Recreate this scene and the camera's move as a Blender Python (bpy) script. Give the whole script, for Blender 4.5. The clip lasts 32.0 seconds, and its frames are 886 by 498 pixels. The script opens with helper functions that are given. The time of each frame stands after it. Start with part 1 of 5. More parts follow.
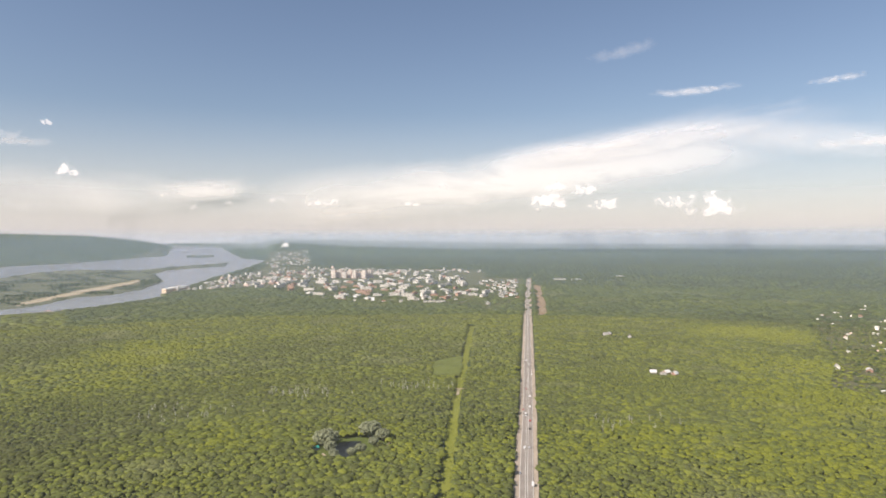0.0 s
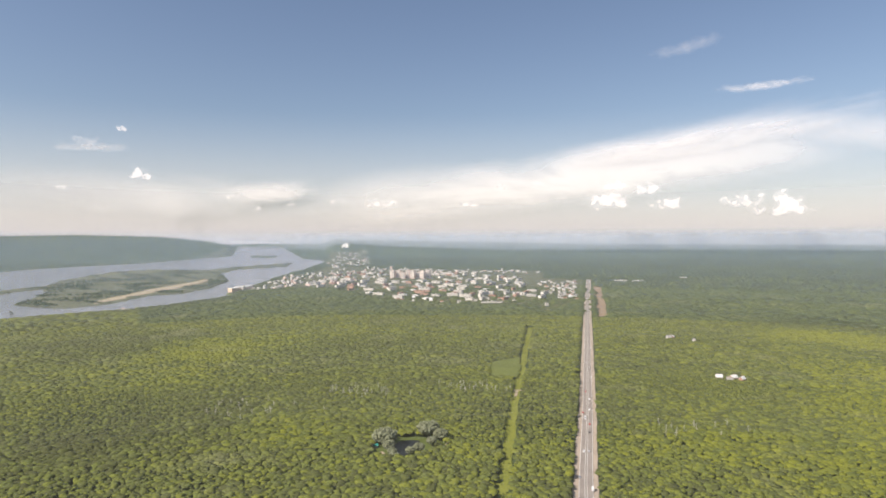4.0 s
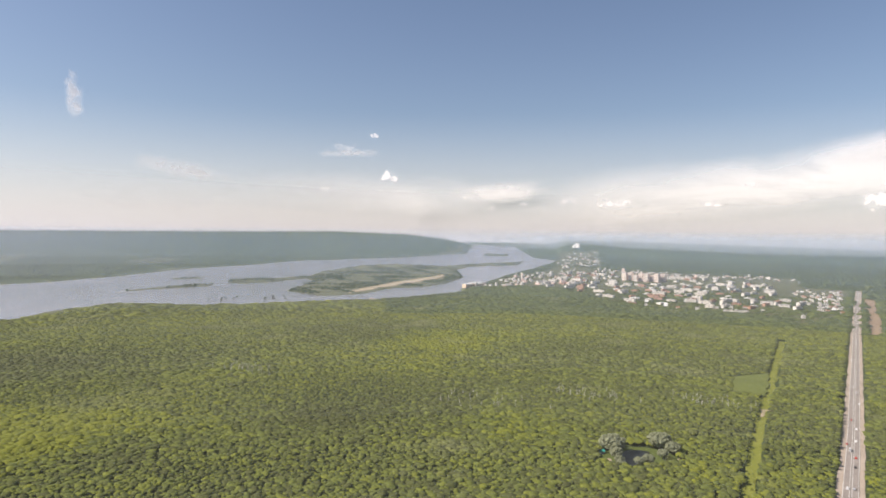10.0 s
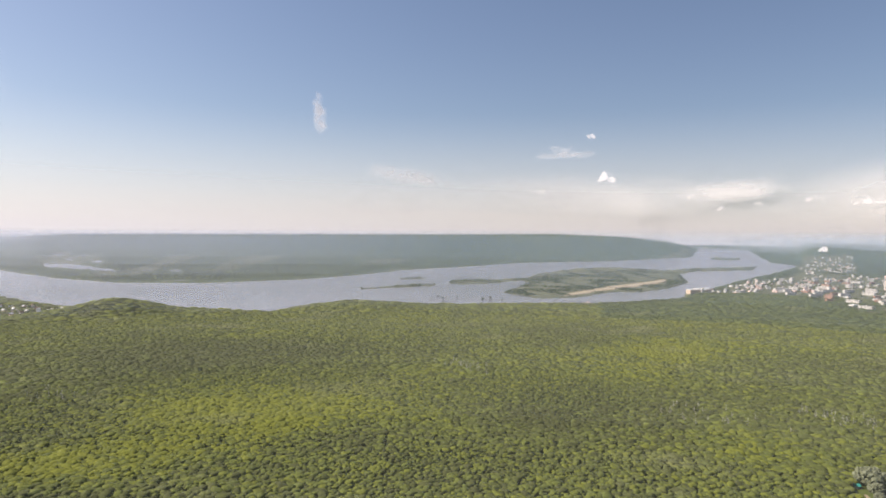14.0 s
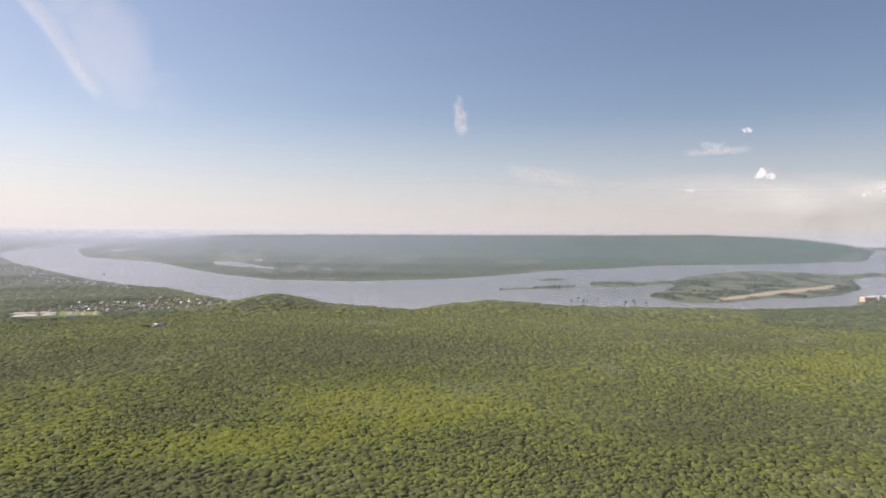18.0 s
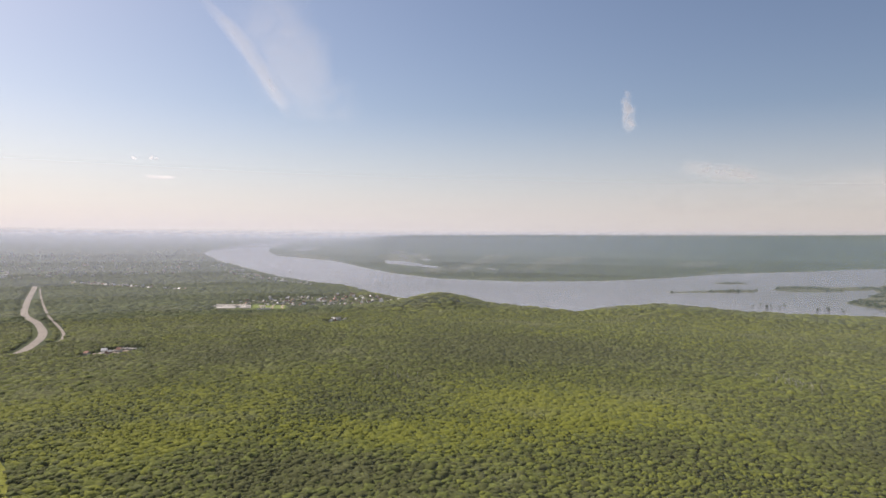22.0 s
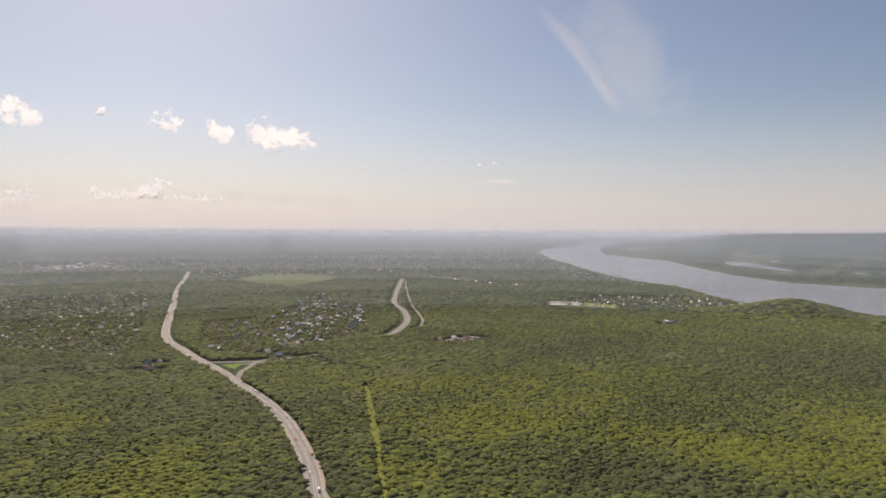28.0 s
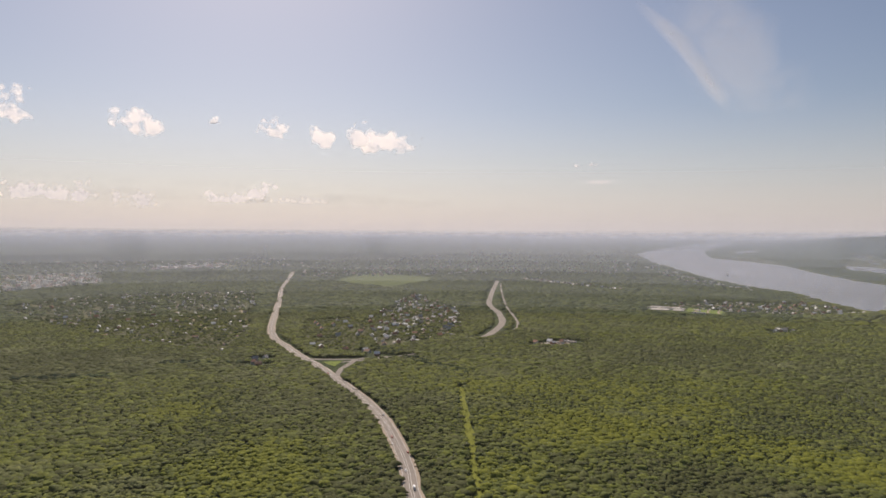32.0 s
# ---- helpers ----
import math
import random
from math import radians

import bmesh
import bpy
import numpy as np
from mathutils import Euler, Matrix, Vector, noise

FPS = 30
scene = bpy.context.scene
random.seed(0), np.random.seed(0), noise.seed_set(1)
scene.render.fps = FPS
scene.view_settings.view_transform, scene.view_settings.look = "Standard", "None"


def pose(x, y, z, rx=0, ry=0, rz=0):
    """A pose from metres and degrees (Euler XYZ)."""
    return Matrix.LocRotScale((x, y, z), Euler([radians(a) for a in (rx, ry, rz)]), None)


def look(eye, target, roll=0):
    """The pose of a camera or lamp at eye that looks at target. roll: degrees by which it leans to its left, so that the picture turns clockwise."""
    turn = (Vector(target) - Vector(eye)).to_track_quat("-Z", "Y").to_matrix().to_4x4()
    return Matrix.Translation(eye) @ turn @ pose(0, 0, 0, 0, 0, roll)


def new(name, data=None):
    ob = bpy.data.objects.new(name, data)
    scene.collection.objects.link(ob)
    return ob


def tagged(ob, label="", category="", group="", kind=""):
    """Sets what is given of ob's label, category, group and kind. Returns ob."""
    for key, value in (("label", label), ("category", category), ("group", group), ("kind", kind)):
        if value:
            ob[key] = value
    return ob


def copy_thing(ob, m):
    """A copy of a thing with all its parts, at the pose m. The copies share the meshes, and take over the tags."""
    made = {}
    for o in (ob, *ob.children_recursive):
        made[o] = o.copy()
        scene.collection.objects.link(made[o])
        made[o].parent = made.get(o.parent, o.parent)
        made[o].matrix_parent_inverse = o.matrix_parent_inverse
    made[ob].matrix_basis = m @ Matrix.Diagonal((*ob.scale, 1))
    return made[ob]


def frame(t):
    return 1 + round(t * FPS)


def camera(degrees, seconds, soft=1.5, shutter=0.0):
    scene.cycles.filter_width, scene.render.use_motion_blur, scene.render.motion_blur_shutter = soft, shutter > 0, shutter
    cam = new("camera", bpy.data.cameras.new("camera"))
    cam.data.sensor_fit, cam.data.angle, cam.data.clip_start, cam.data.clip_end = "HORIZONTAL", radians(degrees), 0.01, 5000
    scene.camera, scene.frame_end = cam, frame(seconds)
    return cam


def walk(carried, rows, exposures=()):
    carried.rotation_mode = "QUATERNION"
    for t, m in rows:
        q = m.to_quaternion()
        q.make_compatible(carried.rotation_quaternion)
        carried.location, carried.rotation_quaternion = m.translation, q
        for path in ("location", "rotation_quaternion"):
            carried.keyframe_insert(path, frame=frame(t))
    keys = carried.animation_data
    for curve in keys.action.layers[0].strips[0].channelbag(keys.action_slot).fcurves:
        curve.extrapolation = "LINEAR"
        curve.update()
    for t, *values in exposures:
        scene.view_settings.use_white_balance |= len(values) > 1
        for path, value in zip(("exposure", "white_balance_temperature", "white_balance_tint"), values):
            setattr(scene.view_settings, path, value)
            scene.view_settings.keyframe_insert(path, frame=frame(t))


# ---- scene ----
# ---- the camera: it hovers 200 m up and turns to its left ----
H = 200.0
cam = camera(68.0, 32.0, soft=1.75)
TURNS = (
    (0, 0.00, -1.05, 0.24), (1, 2.01, -1.05, 0.34), (2, 2.91, -0.96, 0.37), (2.5, 3.17, -0.95, 0.38),
    (4.5, 5.98, -0.99, 0.25), (5, 7.02, -1.01, 0.16), (6, 9.69, -1.00, -0.05), (7, 13.38, -1.04, -0.19),
    (8, 17.01, -1.04, -0.34), (9, 20.93, -1.04, -0.56), (10, 24.96, -1.05, -0.70), (11, 30.07, -1.08, -0.76),
    (12, 35.69, -1.05, -0.68), (13, 39.75, -1.05, -0.66), (14, 43.61, -1.03, -0.60), (15, 47.06, -1.07, -0.73),
    (15.5, 48.87, -1.05, -0.75), (17.5, 54.49, -1.08, -0.75), (18, 55.71, -1.09, -0.69), (19, 59.20, -1.13, -0.69),
    (20, 62.30, -1.14, -0.74), (21, 65.73, -1.16, -0.76), (22, 69.91, -1.22, -0.63), (23, 74.31, -1.31, -0.42),
    (24, 78.76, -1.39, -0.26), (25, 83.42, -1.44, -0.36), (25.5, 85.67, -1.44, -0.47), (27.5, 95.64, -1.53, -0.34),
    (28, 98.21, -1.52, -0.33), (29, 102.48, -1.54, -0.36), (30, 104.82, -1.52, -0.35), (31, 105.66, -1.45, -0.39),
    (32, 106.50, -1.40, -0.37),
)
walk(cam, [(t, pose(0, 0, H, 90 + pitch, roll, yaw)) for t, yaw, pitch, roll in TURNS],
     [(0, 0.47, 6850, 16), (9, 0.48, 6750, 17), (18, 0.36, 6800, 19), (25, 0.10, 6950, 19), (32, -0.14, 7100, 19)])

# ---- world, sun ----
SUN_AZ, SUN_EL = 123.0, 42.0
world = bpy.data.worlds.new("sky")
scene.world = world
world.use_nodes = True
wn = world.node_tree.nodes
sky = wn.new("ShaderNodeTexSky")
sky.sky_type, sky.sun_disc = "NISHITA", False
sky.sun_elevation, sky.sun_rotation = radians(SUN_EL), radians(-SUN_AZ)
sky.altitude, sky.air_density, sky.dust_density, sky.ozone_density = 200, 1.0, 1.1, 1.6
wn["Background"].inputs["Strength"].default_value = 0.082
world.node_tree.links.new(sky.outputs[0], wn["Background"].inputs["Color"])
sun = new("sun", bpy.data.lights.new("sun", "SUN"))
sun.data.energy, sun.data.angle, sun.data.color = 5.0, radians(0.5), (1.0, 0.94, 0.83)
sun.matrix_world = look((-4000 * math.sin(radians(SUN_AZ)), 4000 * math.cos(radians(SUN_AZ)), 4000 * math.tan(radians(SUN_EL))), (0, 0, 0))
scene.cycles.transparent_max_bounces = 40


# ---- materials ----
class Nodes:
    """A node material in the making."""

    def __init__(self, name):
        self.mat = bpy.data.materials.new(name)
        self.mat.use_nodes = True
        self.tree = self.mat.node_tree
        self.tree.nodes.clear()
        self.out = self.add("OutputMaterial")

    def add(self, kind, **values):
        node = self.tree.nodes.new("ShaderNode" + kind)
        for key, value in values.items():
            self.put(node, key, value)
        return node

    def put(self, node, key, value):
        socket = node.inputs[int(key[1:])] if key[0] == "i" and key[1:].isdigit() else node.inputs[key.replace("_", " ")]
        if isinstance(value, bpy.types.NodeSocket):
            self.tree.links.new(value, socket)
        else:
            socket.default_value = value

    def noise(self, scale, detail=3.0, coords=None, rough=0.55):
        if coords is None:
            coords = self.add("TexCoord").outputs["Object"]
        return self.add("TexNoise", Vector=coords, Scale=scale, Detail=detail, Roughness=rough).outputs["Fac"]

    def ramp(self, fac, *stops):
        node = self.add("ValToRGB", Fac=fac)
        el = node.color_ramp.elements
        while len(el) < len(stops):
            el.new(0.5)
        for e, (at, c) in zip(el, stops):
            e.position, e.color = at, (*c, 1.0) if len(c) == 3 else c
        return node.outputs["Color"]

    def mix(self, fac, a, b, mode="MIX"):
        node = self.add("MixRGB", Fac=fac, Color1=a, Color2=b)
        node.blend_type = mode
        return node.outputs["Color"]

    def sums(self, op, a, b):
        node = self.add("Math", i0=a, i1=b)
        node.operation = op
        return node.outputs[0]

    def done(self, color, rough=0.8, bump=None, strength=0.3, distance=0.5, metal=0.0, leaf=0.0, specular=0.3):
        bsdf = self.add("BsdfPrincipled", Base_Color=color, Roughness=rough, Metallic=metal)
        bsdf.inputs["Specular IOR Level"].default_value = specular
        if bump is not None:
            b = self.add("Bump", Height=bump, Strength=strength, Distance=distance)
            self.tree.links.new(b.outputs[0], bsdf.inputs["Normal"])
        shader = bsdf.outputs[0]
        if leaf:
            thin = self.add("BsdfTranslucent", Color=color)
            shader = self.add("MixShader", i0=leaf, i1=shader, i2=thin.outputs[0]).outputs[0]
        self.tree.links.new(shader, self.out.inputs["Surface"])
        return self.mat


def rgba(*c):
    return (*c, 1.0)


def plain(name, color, rough=0.8, var=0.25, scale=0.3, fine=4.0, metal=0.0, each=0.0):
    """A worn surface of one colour: stains, grain and, piece by piece, a shift of tone."""
    n = Nodes(name)
    low = [c * (1 - var) for c in color]
    high = [min(1, c * (1 + var)) for c in color]
    c = n.ramp(n.noise(scale), (0.3, low), (0.7, high))
    c = n.mix(0.35, c, n.ramp(n.noise(fine, 4), (0.35, [x * 0.75 for x in color]), (0.65, high)))
    if each:
        r = n.add("ObjectInfo").outputs["Random"]
        c = n.mix(1.0, c, n.ramp(r, (0.0, (1 - each,) * 3), (1.0, (1 + each * 0.3,) * 3)), "MULTIPLY")
    return n.done(c, rough, n.noise(fine * 2, 2), 0.2, 0.1, metal)


def stand_tint(n, coords):
    """Where one stand of trees gives way to another: tones over hundreds of metres."""
    big = n.noise(0.0032, 2, coords, 0.6)
    mid = n.noise(0.012, 3, coords, 0.6)
    return n.sums("ADD", n.sums("MULTIPLY", big, 0.8), n.sums("MULTIPLY", mid, 0.2))


def leaves(name, dull, dark, light, yellow, grain=1.3, leaf=0.0):
    """Foliage: each tree has a tone of its own round that of its stand, from dull olive to fresh yellow-green."""
    n = Nodes(name)
    at = n.add("TexCoord").outputs["Object"]
    one = n.add("NewGeometry").outputs["Random Per Island"]
    stand = n.add("Attribute")
    stand.attribute_name = "tone"
    c = n.mix(one, rgba(*dark), rgba(*light))
    fresh = n.sums("ADD", stand.outputs["Fac"], n.sums("MULTIPLY", n.sums("SUBTRACT", one, 0.5), 0.75))
    c = n.mix(n.ramp(fresh, (0.50, (0, 0, 0)), (0.95, (1, 1, 1))), c, rgba(*yellow))
    c = n.mix(n.ramp(fresh, (0.10, (1, 1, 1)), (0.50, (0, 0, 0))), c, rgba(*dull))
    grey = n.ramp(n.noise(0.0065, 4, at, 0.65), (0.56, (0, 0, 0)), (0.72, (0.6, 0.6, 0.6)))
    c = n.mix(grey, c, n.mix(one, rgba(0.115, 0.125, 0.065), rgba(0.17, 0.178, 0.10)))
    g = n.noise(grain, 5, at, 0.72)
    c = n.mix(1.0, c, n.ramp(g, (0.34, (0.70,) * 3), (0.66, (1.22, 1.22, 1.12))), "MULTIPLY")
    return n.done(c, 0.85, g, 0.35, 0.6, leaf=leaf, specular=0.08)


LEAF = leaves("broadleaf", (0.064, 0.072, 0.027), (0.078, 0.095, 0.026), (0.108, 0.130, 0.034), (0.140, 0.155, 0.022), 0.6, leaf=0.0)
# broadleaf copy for distant stands, their darker, greyer look put into the colour
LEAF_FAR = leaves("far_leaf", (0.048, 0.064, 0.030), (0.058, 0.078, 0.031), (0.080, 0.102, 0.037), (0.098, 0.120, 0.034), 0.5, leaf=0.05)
LEAF_DARK = leaves("dark_leaf", (0.018, 0.033, 0.014), (0.020, 0.037, 0.015), (0.036, 0.058, 0.022), (0.04, 0.06, 0.02), leaf=0.1)
WILLOW = leaves("willow_leaf", (0.17, 0.185, 0.12), (0.17, 0.185, 0.12), (0.25, 0.27, 0.185), (0.22, 0.24, 0.15), 1.5, leaf=0.1)


def woodland():
    """The wood's floor near by, and farther off the roof of leaves over it."""
    n = Nodes("woodland")
    at = n.add("TexCoord").outputs["Object"]
    fine, mid = n.noise(0.11, 4, at, 0.7), n.noise(0.03, 3, at)
    c = n.ramp(fine, (0.3, (0.038, 0.055, 0.024)), (0.7, (0.062, 0.082, 0.034)))
    c = n.mix(n.ramp(stand_tint(n, at), (0.45, (0, 0, 0)), (0.62, (0.7, 0.7, 0.7))), c, n.ramp(fine, (0.3, (0.045, 0.063, 0.022)), (0.7, (0.080, 0.100, 0.030))))
    c = n.mix(n.ramp(mid, (0.5, (0, 0, 0)), (0.75, (0.5, 0.5, 0.5))), c, rgba(0.035, 0.055, 0.022))
    return n.done(c, 0.9, fine, 0.8, 8.0, specular=0.1)


WOODLAND = woodland()


def meadow(name, a, b, scale=0.03):
    n = Nodes(name)
    at = n.add("TexCoord").outputs["Object"]
    c = n.ramp(n.noise(scale, 4, at), (0.32, a), (0.68, b))
    fine = n.noise(0.6, 4, at, 0.7)
    c = n.mix(0.5, c, n.ramp(fine, (0.3, [x * 0.6 for x in a]), (0.7, b)))
    return n.done(c, 0.95, fine, 0.6, 0.6, specular=0.1)


GRASS = meadow("grass", (0.15, 0.175, 0.028), (0.22, 0.235, 0.045))
LAWN = meadow("bright_lawn", (0.13, 0.19, 0.04), (0.20, 0.25, 0.06))
YOUNG = meadow("young_planting", (0.075, 0.10, 0.028), (0.105, 0.135, 0.036), 0.02)
GARDENS = meadow("garden_ground", (0.05, 0.07, 0.03), (0.16, 0.15, 0.09), 0.05)
SOIL = meadow("bare_soil", (0.20, 0.14, 0.09), (0.33, 0.25, 0.18))
SAND = meadow("sand", (0.30, 0.25, 0.17), (0.42, 0.35, 0.25))
MARSH = meadow("flood_meadow", (0.06, 0.08, 0.05), (0.15, 0.15, 0.09), 0.012)
GRAVEL = plain("gravel_shoulder", (0.36, 0.30, 0.24), 0.95, 0.2, 0.05, 1.5)
ASPHALT = plain("asphalt", (0.25, 0.22, 0.195), 0.9, 0.2, 0.08, 1.0)
OLD_ASPHALT = plain("worn_asphalt", (0.23, 0.205, 0.18), 0.9, 0.2, 0.05, 1.0)
PAINT = plain("road_paint", (0.7, 0.7, 0.66), 0.7, 0.15, 0.5)
CONCRETE = plain("concrete", (0.42, 0.40, 0.36), 0.9, 0.15, 0.1, 1.0)


def water():
    n = Nodes("river_water")
    at = n.add("TexCoord").outputs["Object"]
    flow = n.noise(0.0012, 1, at, 0.5)
    c = n.ramp(flow, (0.35, (0.135, 0.138, 0.155)), (0.65, (0.155, 0.158, 0.175)))
    rough = n.ramp(flow, (0.35, (0.19,) * 3), (0.65, (0.21,) * 3))
    return n.done(c, rough, specular=0.5)


WATER = water()


def pond_water():
    """Pond water with little shine, the trees' dark reflection put into its colour."""
    n = Nodes("pond_water")
    at = n.add("TexCoord").outputs["Object"]
    return n.done(n.ramp(n.noise(0.08, 3, at), (0.3, (0.010, 0.012, 0.014)), (0.7, (0.018, 0.021, 0.020))), 0.35, n.noise(0.5, 2, at), 0.05, 0.1, specular=0.08)


POND_WATER = pond_water()


def scatter(n, alpha, color):
    """Lit droplets of air or ice: part of the light goes through, part is thrown about."""
    d = n.add("BsdfDiffuse", Color=color)
    mix = n.add("MixShader", i0=alpha, i1=n.add("BsdfTransparent").outputs[0], i2=d.outputs[0])
    n.tree.links.new(mix.outputs[0], n.out.inputs["Surface"])
    return n.mat


def towards(n, az, r):
    """1 in one bearing, falling to -1 in the opposite one."""
    d = n.add("VectorMath", i0=n.add("TexCoord").outputs["Object"], i1=(-math.sin(radians(az)) / r, math.cos(radians(az)) / r, 0.0))
    d.operation = "DOT_PRODUCT"
    return d.outputs["Value"]


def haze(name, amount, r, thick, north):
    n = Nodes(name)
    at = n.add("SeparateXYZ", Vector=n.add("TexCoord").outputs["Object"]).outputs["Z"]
    # thicker over the city and coloured brighter there, towards the sun; thicker too over the lowland behind the
    # northern crest
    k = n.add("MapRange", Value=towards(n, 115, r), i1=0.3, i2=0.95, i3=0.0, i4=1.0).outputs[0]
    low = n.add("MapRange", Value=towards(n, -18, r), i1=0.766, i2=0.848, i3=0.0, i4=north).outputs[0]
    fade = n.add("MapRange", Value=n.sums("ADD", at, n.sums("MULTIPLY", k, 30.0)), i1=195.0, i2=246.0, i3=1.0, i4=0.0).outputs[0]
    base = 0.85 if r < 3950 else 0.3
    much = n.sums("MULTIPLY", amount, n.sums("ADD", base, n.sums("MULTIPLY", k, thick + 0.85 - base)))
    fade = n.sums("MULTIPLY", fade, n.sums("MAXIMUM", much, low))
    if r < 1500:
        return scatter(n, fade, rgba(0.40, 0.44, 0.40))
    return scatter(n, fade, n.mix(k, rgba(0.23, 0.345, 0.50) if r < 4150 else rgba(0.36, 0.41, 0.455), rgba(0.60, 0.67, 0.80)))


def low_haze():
    """The milky layer low in the sky, thinning upwards, its sunward glow put into the colour."""
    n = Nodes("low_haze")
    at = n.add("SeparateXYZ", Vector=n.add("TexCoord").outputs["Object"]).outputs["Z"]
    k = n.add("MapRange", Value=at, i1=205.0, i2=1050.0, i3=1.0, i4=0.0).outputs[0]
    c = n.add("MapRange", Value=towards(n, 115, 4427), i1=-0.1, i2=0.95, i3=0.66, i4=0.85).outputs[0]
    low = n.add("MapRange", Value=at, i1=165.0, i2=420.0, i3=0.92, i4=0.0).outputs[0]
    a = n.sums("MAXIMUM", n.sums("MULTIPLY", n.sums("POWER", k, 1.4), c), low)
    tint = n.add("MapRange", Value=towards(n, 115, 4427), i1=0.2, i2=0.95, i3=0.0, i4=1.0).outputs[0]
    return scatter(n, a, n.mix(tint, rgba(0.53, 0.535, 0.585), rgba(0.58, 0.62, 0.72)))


def ice(name, amount, seed, stretch=(5.0, 1.2), rag=0.45):
    n = Nodes(name)
    uv = n.add("TexCoord").outputs["UV"]
    sep = n.add("SeparateXYZ", Vector=uv)
    u, v = sep.outputs["X"], sep.outputs["Y"]

    def hump(s):
        a = n.sums("MULTIPLY", s, n.sums("SUBTRACT", 1.0, s))
        return n.sums("MULTIPLY", a, 4.0)

    at = n.add("Mapping", Vector=uv, Location=(seed * 7.3, seed * 3.1, seed)).outputs[0]
    at = n.add("Mapping", Vector=at, Scale=(stretch[0], stretch[1], 1.0)).outputs[0]
    tex = n.add("TexNoise", Vector=at, Scale=1.6, Detail=6.0, Roughness=0.62, Distortion=0.8).outputs["Fac"]
    body = n.sums("MULTIPLY", n.sums("POWER", hump(u), 0.7), hump(v))
    a = n.sums("ADD", n.sums("SUBTRACT", body, rag), n.sums("MULTIPLY", n.sums("SUBTRACT", tex, 0.5), 2.2))
    a = n.add("MapRange", Value=a, i1=0.0, i2=0.75, i3=0.0, i4=1.0).outputs[0]
    a = n.sums("MULTIPLY", n.sums("MULTIPLY", a, body), amount)
    return scatter(n, n.add("Clamp", Value=a).outputs[0], rgba(0.90, 0.88, 0.87))


WALLS = [plain("white_wall", (0.70, 0.66, 0.60), 0.85, 0.12, 0.2, each=0.25), plain("pink_wall", (0.82, 0.62, 0.54), 0.85, 0.12, 0.2, each=0.15),
         plain("brick_wall", (0.42, 0.25, 0.18), 0.85, 0.15, 0.3, each=0.3), plain("grey_wall", (0.58, 0.55, 0.50), 0.85, 0.15, 0.2, each=0.3)]
ROOFS = [plain("grey_roof", (0.36, 0.35, 0.34), 0.6, 0.2, 0.4, each=0.4), plain("rust_roof", (0.30, 0.15, 0.10), 0.75, 0.2, 0.4, each=0.4),
         plain("zinc_roof", (0.66, 0.66, 0.66), 0.5, 0.1, 0.4), plain("tar_roof", (0.36, 0.34, 0.32), 0.9, 0.2, 0.2, each=0.3),
         plain("green_roof", (0.12, 0.24, 0.20), 0.7, 0.2, 0.4, each=0.3)]
GLASS = plain("window_glass", (0.06, 0.07, 0.08), 0.15, 0.3, 0.5)
CHALK = plain("chalk", (0.72, 0.69, 0.63), 0.95, 0.15, 0.02, 0.2)
TEAL = plain("teal_roof", (0.03, 0.30, 0.25), 0.6, 0.1, 0.4)
BARK = plain("bark", (0.13, 0.10, 0.075), 0.95, 0.3, 0.5)


# ---- the lie of the land ----
NEAR, REACH = 2600.0, 1900.0


def lift(r):
    """The plain rises very gently towards the far distance."""
    u = np.clip((np.asarray(r, float) - NEAR) / REACH, 0, 0.9999)
    far = NEAR + REACH * u / (1 - u)
    return np.where(u > 0, H * (1 - np.asarray(r, float) / far), 0.0)


def at_sight(el):
    """The distance at which the plain lies el degrees below the eye."""
    far = H / np.tan(np.radians(el))
    x = np.maximum(far - NEAR, 0) / REACH
    return np.where(far < NEAR, far, NEAR + REACH * x / (1 + x))


def sight(r):
    u = np.clip((np.asarray(r, float) - NEAR) / REACH, 0, 0.9999)
    far = np.where(u > 0, NEAR + REACH * u / (1 - u), np.maximum(r, 1.0))
    return np.degrees(np.arctan(H / far))


def inside(px, py, poly):
    hit = np.zeros(np.shape(px), bool)
    for (x0, y0), (x1, y1) in zip(poly, poly[1:] + poly[:1]):
        if y0 != y1:
            hit ^= ((y0 > py) != (y1 > py)) & (px < (x1 - x0) * (py - y0) / (y1 - y0) + x0)
    return hit


def away(px, py, line, closed=False):
    """The distance of points from a line of points."""
    best = np.full(np.shape(px), 1e9)
    for (x0, y0), (x1, y1) in zip(line, line[1:] + (line[:1] if closed else [])):
        dx, dy = x1 - x0, y1 - y0
        k = np.clip(((px - x0) * dx + (py - y0) * dy) / max(dx * dx + dy * dy, 1e-9), 0, 1)
        best = np.minimum(best, np.hypot(px - x0 - k * dx, py - y0 - k * dy))
    return best


def bearing(x, y):
    a = np.degrees(np.arctan2(-np.asarray(x, float), np.asarray(y, float)))
    return np.where(a < -110, a + 360, a)


def spot(az, r):
    return (-r * math.sin(radians(az)), r * math.cos(radians(az)))


def shore(points):
    """Bearings and distances as bearings and angles below the eye."""
    return [(a, float(sight(r))) for a, r in points]


